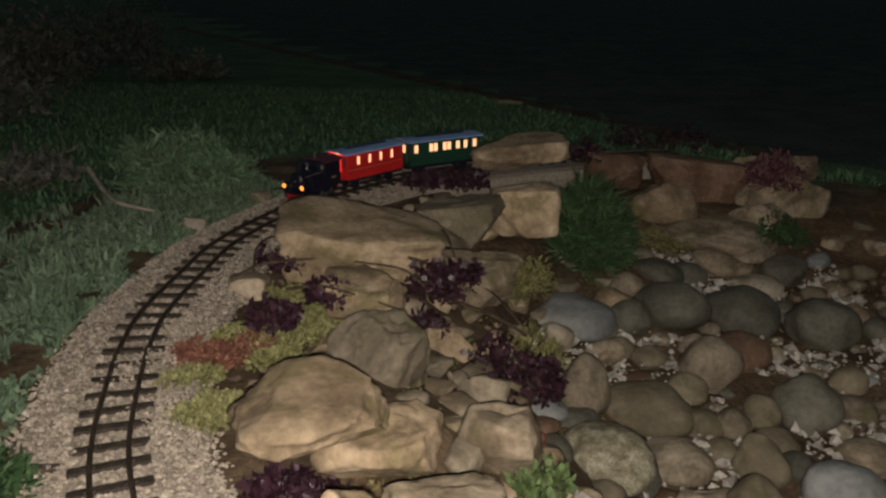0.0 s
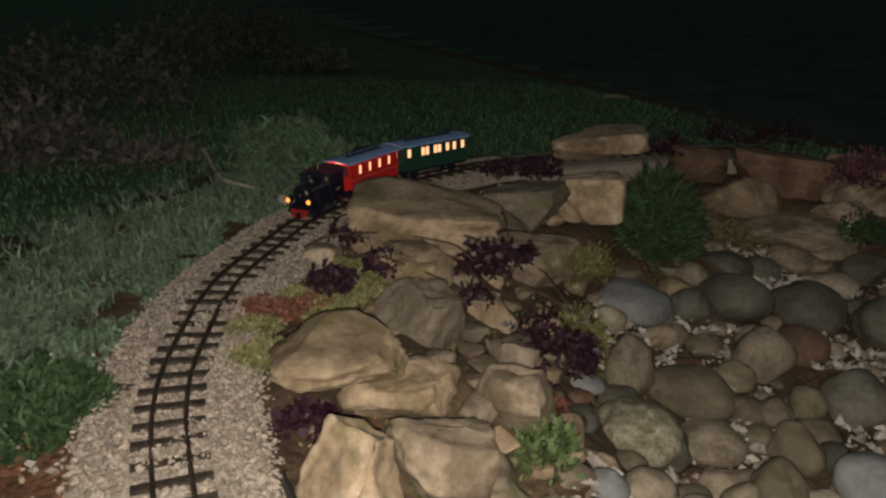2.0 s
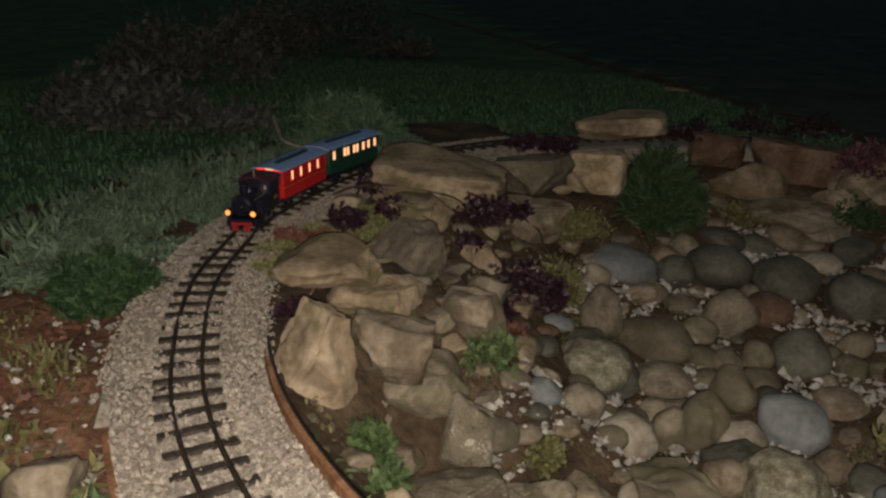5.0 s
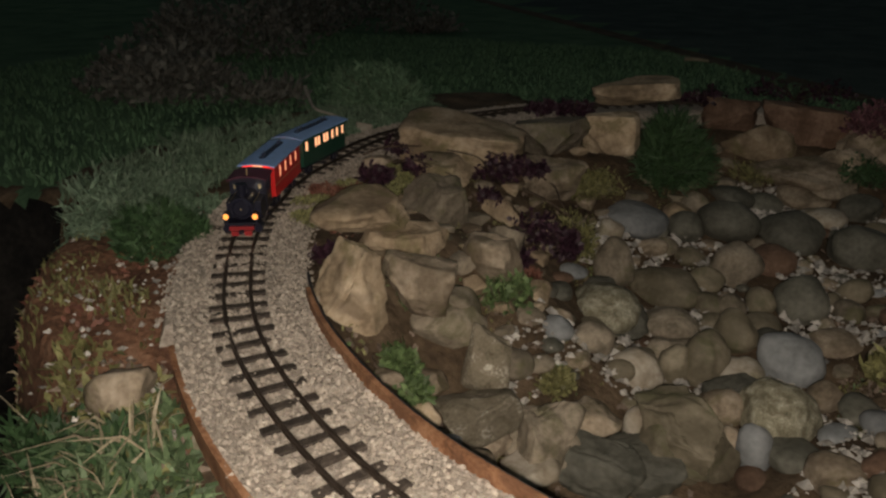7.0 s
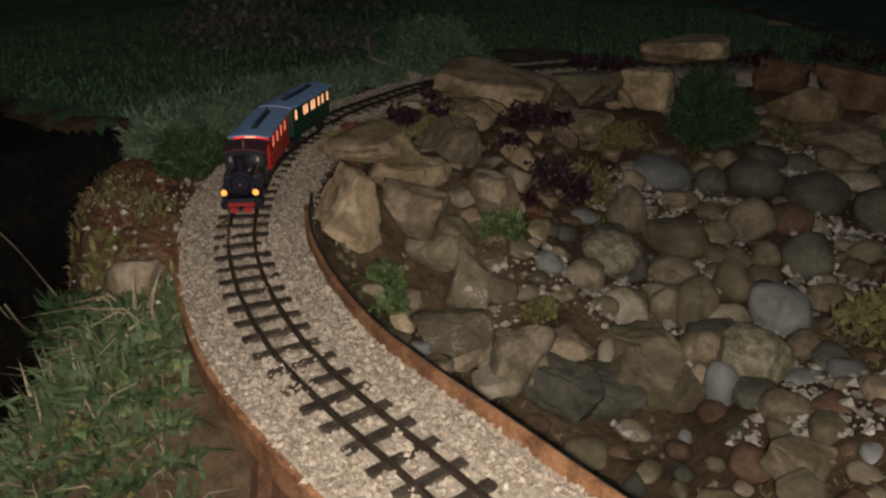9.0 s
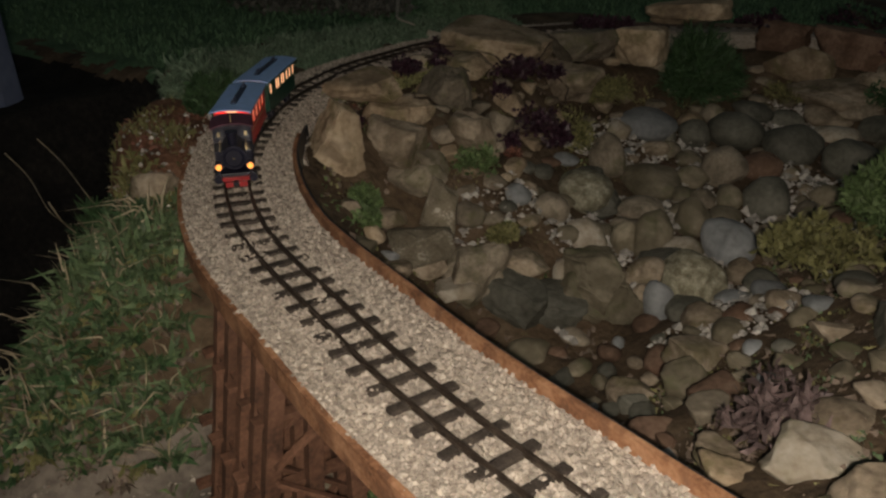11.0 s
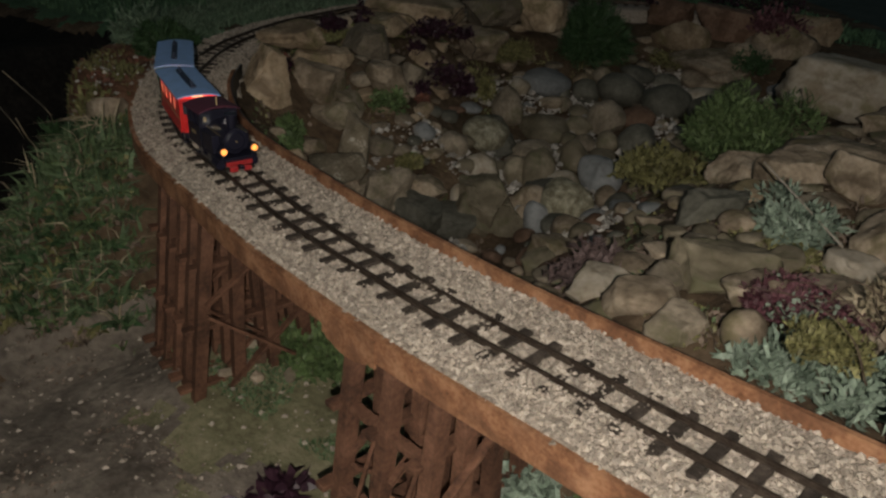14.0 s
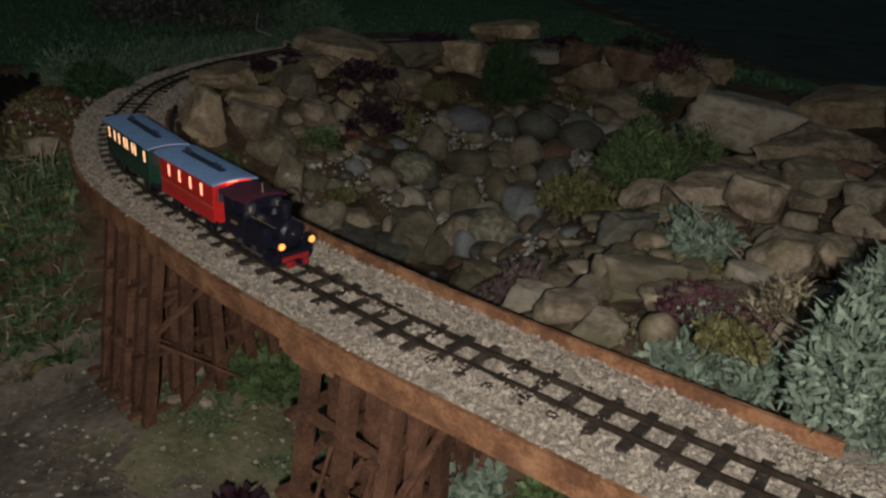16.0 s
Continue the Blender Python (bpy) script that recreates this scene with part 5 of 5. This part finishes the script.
for q, (kind, x, y, r) in enumerate((("sedum", -0.265, 0.985, 0.055), ("sedum", -0.216, 1.371, 0.06), ("sedum", -0.163, 1.307, 0.06), ("sedum", -0.313, 1.073, 0.05),
                                      ("red", -0.34, 1.16, 0.05), ("red", -0.278, 1.176, 0.06), ("sedum", -0.30, 1.22, 0.05))):
    plant("sedum", "low mat of reddish sedum" if kind == "red" else "low mat of yellow-green sedum", "sedum", "mound", kind, x, y, -0.012, r, 0.026, 1300, 0.009, 0.006, 90 + q, "sedum patches")
plant("purple_plant", "black-purple leafy plant trailing over the rocks", "plant", "clump", "purple", -0.237, 1.234, 0.020, 0.038, 0.041, 420, 0.017, 0.011, 11, "purple plants")
plant("purple_plant", "black-purple leafy plant trailing over the rocks", "plant", "clump", "purple", -0.152, 1.332, 0.030, 0.047, 0.038, 420, 0.017, 0.011, 12, "purple plants")
plant("purple_plant", "black-purple leafy plant trailing over the rocks", "plant", "clump", "purple", 0.013, 1.465, 0.000, 0.068, 0.070, 420, 0.017, 0.011, 13, "purple plants")
plant("purple_plant", "black-purple leafy plant trailing over the rocks", "plant", "clump", "purple", -0.293, 1.486, 0.030, 0.050, 0.042, 420, 0.017, 0.011, 14, "purple plants")
plant("purple_plant", "black-purple leafy plant trailing over the rocks", "plant", "clump", "purple", 0.148, 1.370, -0.120, 0.091, 0.067, 420, 0.017, 0.011, 15, "purple plants")
plant("purple_plant", "black-purple leafy plant trailing over the rocks", "plant", "clump", "purple", 0.213, 1.348, -0.150, 0.045, 0.086, 420, 0.017, 0.011, 16, "purple plants")
plant("purple_plant", "black-purple leafy plant trailing over the rocks", "plant", "clump", "purple", -0.078, 2.090, 0.050, 0.056, 0.049, 420, 0.017, 0.011, 17, "purple plants")
plant("purple_plant", "black-purple leafy plant trailing over the rocks", "plant", "clump", "purple", 0.032, 2.098, 0.050, 0.055, 0.049, 420, 0.017, 0.011, 18, "purple plants")
plant("purple_plant", "black-purple leafy plant trailing over the rocks", "plant", "clump", "purple", 0.152, 1.200, -0.129, 0.036, 0.044, 420, 0.017, 0.011, 19, "purple plants")
plant("purple_plant", "black-purple leafy plant trailing over the rocks", "plant", "clump", "purple", -0.099, 0.838, -0.027, 0.049, 0.031, 420, 0.017, 0.011, 20, "purple plants")
plant("purple_plant", "black-purple leafy plant trailing over the rocks", "plant", "clump", "purple", 0.063, 1.591, -0.020, 0.025, 0.037, 420, 0.017, 0.011, 21, "purple plants")
plant("purple_plant", "black-purple leafy plant trailing over the rocks", "plant", "clump", "purple", 0.016, 1.396, -0.060, 0.034, 0.049, 420, 0.017, 0.011, 22, "purple plants")
plant("purple_plant", "black-purple leafy plant trailing over the rocks", "plant", "clump", "purple", 0.376, 2.601, 0.030, 0.087, 0.049, 420, 0.017, 0.011, 23, "purple plants")
plant("purple_plant", "black-purple leafy plant trailing over the rocks", "plant", "clump", "purple", 0.681, 3.031, 0.000, 0.179, 0.076, 420, 0.017, 0.011, 24, "purple plants")
plant("moss_mound", "yellow-green mossy cushion on the bank", "moss", "mound", "yellow", 0.149, 1.750, -0.111, 0.096, 0.099, 3500, 0.014, 0.005, 25)
plant("grass_tuft", "dark green feathery grass clump", "grass", "spray", "deep", 0.375, 2.046, -0.120, 0.139, 0.211, 8000, 0.06, 0.005, 26)
plant("green_plant", "bright green leafy plant among the rocks", "plant", "spray", "fresh", 0.199, 0.975, -0.126, 0.066, 0.077, 560, 0.017, 0.01, 27, "green plants")
plant("green_plant", "bright green leafy plant among the rocks", "plant", "spray", "fresh", 0.122, 0.673, -0.147, 0.026, 0.037, 560, 0.017, 0.01, 28, "green plants")
plant("green_plant", "bright green leafy plant among the rocks", "plant", "spray", "fresh", 0.116, 0.666, -0.142, 0.040, 0.054, 560, 0.017, 0.01, 29, "green plants")
plant("green_plant", "bright green leafy plant among the rocks", "plant", "spray", "fresh", 0.166, 0.616, -0.158, 0.039, 0.038, 560, 0.017, 0.01, 30, "green plants")
plant("yellow_plant", "yellow-green succulent among the stones", "plant", "mound", "yellow", 0.334, 0.915, -0.259, 0.047, 0.048, 600, 0.016, 0.009, 31)
plant("dry_plant", "brownish seeded plant on the bank", "plant", "mound", "yellow", 0.216, 1.489, -0.194, 0.060, 0.136, 900, 0.018, 0.006, 32)
plant("red_plant", "small orange-red succulent on the bank", "plant", "mound", "red", 0.193, 1.160, -0.151, 0.028, 0.039, 350, 0.014, 0.008, 33)
plant("moss_mound", "yellow-green moss below the far stones", "moss", "mound", "yellow", 0.596, 2.278, -0.149, 0.105, 0.059, 1200, 0.012, 0.005, 34)
plant("green_shrub", "bright green feathery shrub on the bank", "shrub", "spray", "fresh", 1.179, 1.321, -0.120, 0.191, 0.173, 8000, 0.026, 0.006, 35)
plant("yellow_plant", "yellow-green succulent shoots on the bank", "plant", "spray", "yellow", 1.008, 1.138, -0.200, 0.116, 0.099, 1300, 0.028, 0.01, 36)
plant("silver_plant", "silvery small-leaved plant on the bank", "plant", "spray", "silver", 1.440, 0.578, -0.025, 0.071, 0.055, 900, 0.022, 0.008, 37)
plant("moss_mound", "yellow-green moss cushion between stones", "moss", "mound", "yellow", 1.436, 0.508, -0.050, 0.057, 0.035, 1500, 0.01, 0.004, 38)
plant("heather", "dusky pink heather spilling over stones", "heather", "carpet", "pink", 1.158, 0.416, -0.120, 0.110, 0.022, 420, 0.028, 0.009, 39)
plant("heather", "dusky pink heather spilling over stones", "heather", "carpet", "pink", 1.103, 0.421, -0.150, 0.065, 0.02, 220, 0.026, 0.008, 40)
plant("burgundy_sedum", "burgundy and grey sedum mat", "sedum", "mound", "wine", 1.515, 0.288, -0.020, 0.091, 0.038, 2600, 0.01, 0.006, 41)
plant("burgundy_sedum", "pale tips among the burgundy sedum", "sedum", "spray", "silver", 1.508, 0.245, -0.010, 0.082, 0.033, 160, 0.008, 0.006, 42)
plant("burgundy_sedum", "burgundy trailing sedum over stones", "sedum", "clump", "wine", 1.462, 0.246, -0.020, 0.026, 0.052, 220, 0.014, 0.009, 43)
plant("moss_mound", "yellow-brown moss over a boulder", "moss", "mound", "yellow", 1.568, 0.155, 0.000, 0.060, 0.024, 1300, 0.012, 0.005, 44)
plant("silver_bush", "silver-grey leafy bush at the bridge end", "bush", "spray", "silver", 1.735, 0.041, 0.000, 0.080, 0.190, 9000, 0.027, 0.0072, 45)
plant("silver_bush", "silver-grey leafy bush behind the bridge end", "bush", "spray", "silver", 1.759, 0.301, 0.000, 0.072, 0.150, 5000, 0.026, 0.007, 46)
plant("dry_plant", "pale brown dried flower heads beside the bush", "plant", "spray", "dry", 1.611, 0.292, 0.000, 0.043, 0.077, 420, 0.026, 0.004, 47)
plant("dry_plant", "dull brown dried plant on the bank", "plant", "spray", "brown", 1.538, 0.710, -0.050, 0.118, 0.03, 300, 0.018, 0.006, 48)
plant("silver_plant", "thin silvery shoots between the stones", "plant", "spray", "silver", 1.359, 0.748, -0.050, 0.051, 0.055, 160, 0.03, 0.006, 49)
plant("silver_bush", "low silver-green plant along the plate", "plant", "spray", "silver", 1.512, 0.146, -0.059, 0.067, 0.038, 700, 0.026, 0.008, 50)
plant("silver_bush", "low silver-green plant along the plate", "plant", "spray", "silver", 1.600, 0.142, -0.050, 0.066, 0.045, 700, 0.026, 0.008, 51)
plant("green_plant", "fresh green leafy mound under the bridge", "plant", "mound", "fresh", 0.665, 0.200, -0.41, 0.120, 0.116, 4800, 0.022, 0.01, 52)
plant("purple_plant", "large-leaved black-purple plant in the dirt", "plant", "clump", "purple", 0.859, -0.124, -0.429, 0.055, 0.045, 110, 0.034, 0.019, 53)
plant("silver_plant", "blue-green leafy plant beside the trestle", "plant", "spray", "silver", 1.256, 0.015, -0.309, 0.062, 0.065, 520, 0.04, 0.012, 54)
plant("green_plant", "bright green leafy plant beside the trestle", "plant", "mound", "fresh", 1.365, -0.001, -0.255, 0.036, 0.042, 600, 0.024, 0.01, 55)
plant("fern", "dark green fern on the bank", "fern", "spray", "deep", -0.275, 0.232, -0.200, 0.070, 0.109, 700, 0.05, 0.008, 56)
plant("dark_shrub", "dim sparse grey-brown shrub beyond the lawn", "shrub", "spray", "dim", -2.770, 4.753, -0.072, 0.592, 0.553, 2080, 0.05, 0.02, 57, "far shrubs")
plant("dark_shrub", "dim sparse grey-brown shrub beyond the lawn", "shrub", "spray", "dim", -2.961, 6.149, -0.072, 0.633, 0.558, 1520, 0.05, 0.02, 58, "far shrubs")
plant("dark_shrub", "dim sparse grey-brown shrub beyond the lawn", "shrub", "spray", "dim", -2.527, 3.520, -0.072, 0.502, 0.480, 2400, 0.05, 0.02, 59, "far shrubs")
plant("dark_shrub", "dim sparse grey-brown shrub beyond the lawn", "shrub", "spray", "dim", -1.989, 5.197, -0.072, 0.298, 0.203, 640, 0.05, 0.02, 60, "far shrubs")
plant("dark_shrub", "dim sparse grey-brown shrub beyond the lawn", "shrub", "spray", "dim", -1.905, 2.311, -0.072, 0.398, 0.282, 1600, 0.05, 0.02, 61, "far shrubs")
plant("dark_shrub", "dim brownish shrub on the far lawn", "shrub", "spray", "dim", -1.389, 2.380, -0.072, 0.264, 0.104, 420, 0.05, 0.016, 62)
plant("heather", "small heather on the far bank", "heather", "mound", "wine", 0.920, 2.440, 0.000, 0.112, 0.095, 1200, 0.02, 0.008, 63)
plant("moss_mound", "dark mossy clump on the far bank", "moss", "mound", "deep", 0.934, 2.275, -0.120, 0.107, 0.091, 1200, 0.02, 0.008, 64)
plant("grey_plant", "wispy grey plant at the edge of the bank", "plant", "spray", "lavender", -0.670, 0.784, -0.027, 0.100, 0.118, 900, 0.05, 0.006, 65)


loose = tagged(part("loose_sleeper", boxed(-0.022, 0.022, -0.006, 0.006, 0, 0.008, 0.001), SLEEPER), "short black piece of sleeper lying on the ballast edge", "sleeper")
loose.matrix_basis = pose(-0.401, 0.823, -0.004, 0, 4, 15)
wand("branch", "pale bare bent branch lying by the bush", [(-1.007, 2.101, 0.06), (-0.898, 1.968, 0.035), (-0.814, 1.877, 0.03), (-0.711, 1.85, 0.02)], 0.0075, 0.004, PALE_WOOD)
STALKS = [[(-0.58, 0.279, -0.02), (-0.465, 0.27, -0.052), (-0.219, 0.187, -0.044), (-0.318, 0.253, -0.116)],
          [(-0.25, 0.123, -0.053), (-0.274, 0.154, -0.114), (-0.325, 0.203, -0.175), (-0.239, 0.162, -0.176), (-0.232, 0.146, -0.203), (-0.089, 0.071, -0.175)],
          [(-0.034, 0.201, -0.03), (-0.075, 0.188, -0.089), (-0.146, 0.215, -0.18)],
          [(-0.038, 0.115, -0.139), (-0.085, 0.193, -0.164), (0.016, 0.177, -0.131)],
          [(-0.041, 0.223, -0.055), (-0.338, 0.446, -0.232), (-0.34, 0.452, -0.277)],
          [(-0.193, 0.041, -0.208), (-0.175, 0.037, -0.241)],
          [(-0.63, 0.219, -0.05), (-0.515, 0.21, -0.082), (-0.269, 0.127, -0.074), (-0.368, 0.193, -0.146)]]
for q in STALKS:
    tagged(wand("dry_stalk", "pale dry grass stalk on the bank", q, 0.0016, 0.0008, LEAF["dry"], "stalk"), group="dry stalks")
wand("vine", "dark bare vine over the rocks", [(-0.30, 1.56, 0.02), (-0.22, 1.5, 0.06), (-0.1, 1.5, 0.06), (0.0, 1.52, 0.03), (0.06, 1.55, -0.01)], 0.005, 0.003, BARK, "vine")
wand("vine", "dark bare vine over the rocks", [(0.06, 1.5, -0.04), (0.14, 1.52, -0.08), (0.2, 1.55, -0.13)], 0.004, 0.003, BARK, "vine")
for q in ([(-0.362, 1.395, 0.03), (-0.307, 1.433, 0.05), (-0.2, 1.46, 0.055), (-0.122, 1.446, 0.055), (-0.045, 1.432, 0.05), (0.002, 1.40, 0.03)],
          [(-0.238, 1.332, 0.04), (-0.171, 1.318, 0.055), (-0.096, 1.289, 0.05), (-0.017, 1.258, 0.04)],
          [(0.065, 1.615, -0.03), (0.124, 1.58, -0.05), (0.166, 1.494, -0.06), (0.204, 1.461, -0.09)],
          [(-0.019, 1.718, 0.06), (0.021, 1.624, 0.06), (0.046, 1.538, 0.04)],
          [(-0.36, 1.517, 0.0), (-0.381, 1.615, 0.02), (-0.365, 1.688, 0.02), (-0.294, 1.565, 0.03)]):
    wand("vine", "thin dark trailing vine over the rocks", q, 0.0032, 0.0018, BARK, "vine")
wand("stick", "bare stick among the bank plants", [(1.33, 0.72, 0.04), (1.42, 0.62, 0.02), (1.52, 0.5, 0.0)], 0.002, 0.002, PALE_WOOD, "stick")
for q in range(4):
    b = 1.62 + 0.05 * q
    wand("stick", "thin dark twig in the silver bush", [(b, 0.10 - 0.03 * q, 0.0), (b - 0.03, 0.11 - 0.02 * q, 0.05), (b - 0.09 - 0.02 * q, 0.13, 0.07 + 0.02 * (q % 3)), (b - 0.17, 0.14 + 0.01 * q, 0.06 + 0.02 * (q % 2))], 0.0014, 0.0007, BARK, "stick")
wand("stick", "short pale stick on the far lawn", [(0.07, 4.29, -0.045), (0.13, 4.27, -0.04), (0.2, 4.27, -0.045)], 0.012, 0.008, LEAF["dry"], "stick")


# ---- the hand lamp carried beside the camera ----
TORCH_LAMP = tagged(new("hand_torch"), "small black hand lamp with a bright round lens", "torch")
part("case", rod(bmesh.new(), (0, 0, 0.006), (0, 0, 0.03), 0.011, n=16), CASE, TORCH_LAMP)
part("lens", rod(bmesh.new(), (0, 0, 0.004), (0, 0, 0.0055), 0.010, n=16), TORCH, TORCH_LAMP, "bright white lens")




# ---- what moves ----
HEAD = [(0.0, 1.448), (2.0, 1.825), (4.0, 2.169), (7.0, 2.713), (9.0, 3.052), (11.3, 3.37), (13.5, 3.750), (16.0, 4.189)]
RAIL_TOP = 0.0085


def riding(s_front, length):
    """The pose of a vehicle whose front is at s_front: its axles stand on the line."""
    a, b = on_track(s_front - 0.22 * length)[0], on_track(s_front - 0.78 * length)[0]
    way = (a - b) / np.linalg.norm(a - b)
    front = a + way * 0.22 * length
    return pose(front[0], front[1], RAIL_TOP, 0, 0, math.degrees(math.atan2(way[1], way[0])))


def motions():
    knots = np.array(HEAD)
    fit_line = np.polynomial.Polynomial.fit(knots[:, 0], knots[:, 1], 5)
    times = [0.5 * k for k in range(33)]
    for thing, back, length in ((LOCO, 0.0, 0.155), (RED_COACH, 0.174, 0.236), (GREEN_COACH, 0.430, 0.268)):
        walk(thing, [(t, riding(float(fit_line(t)) - back, length)) for t in times])
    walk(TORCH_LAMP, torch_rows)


motions()
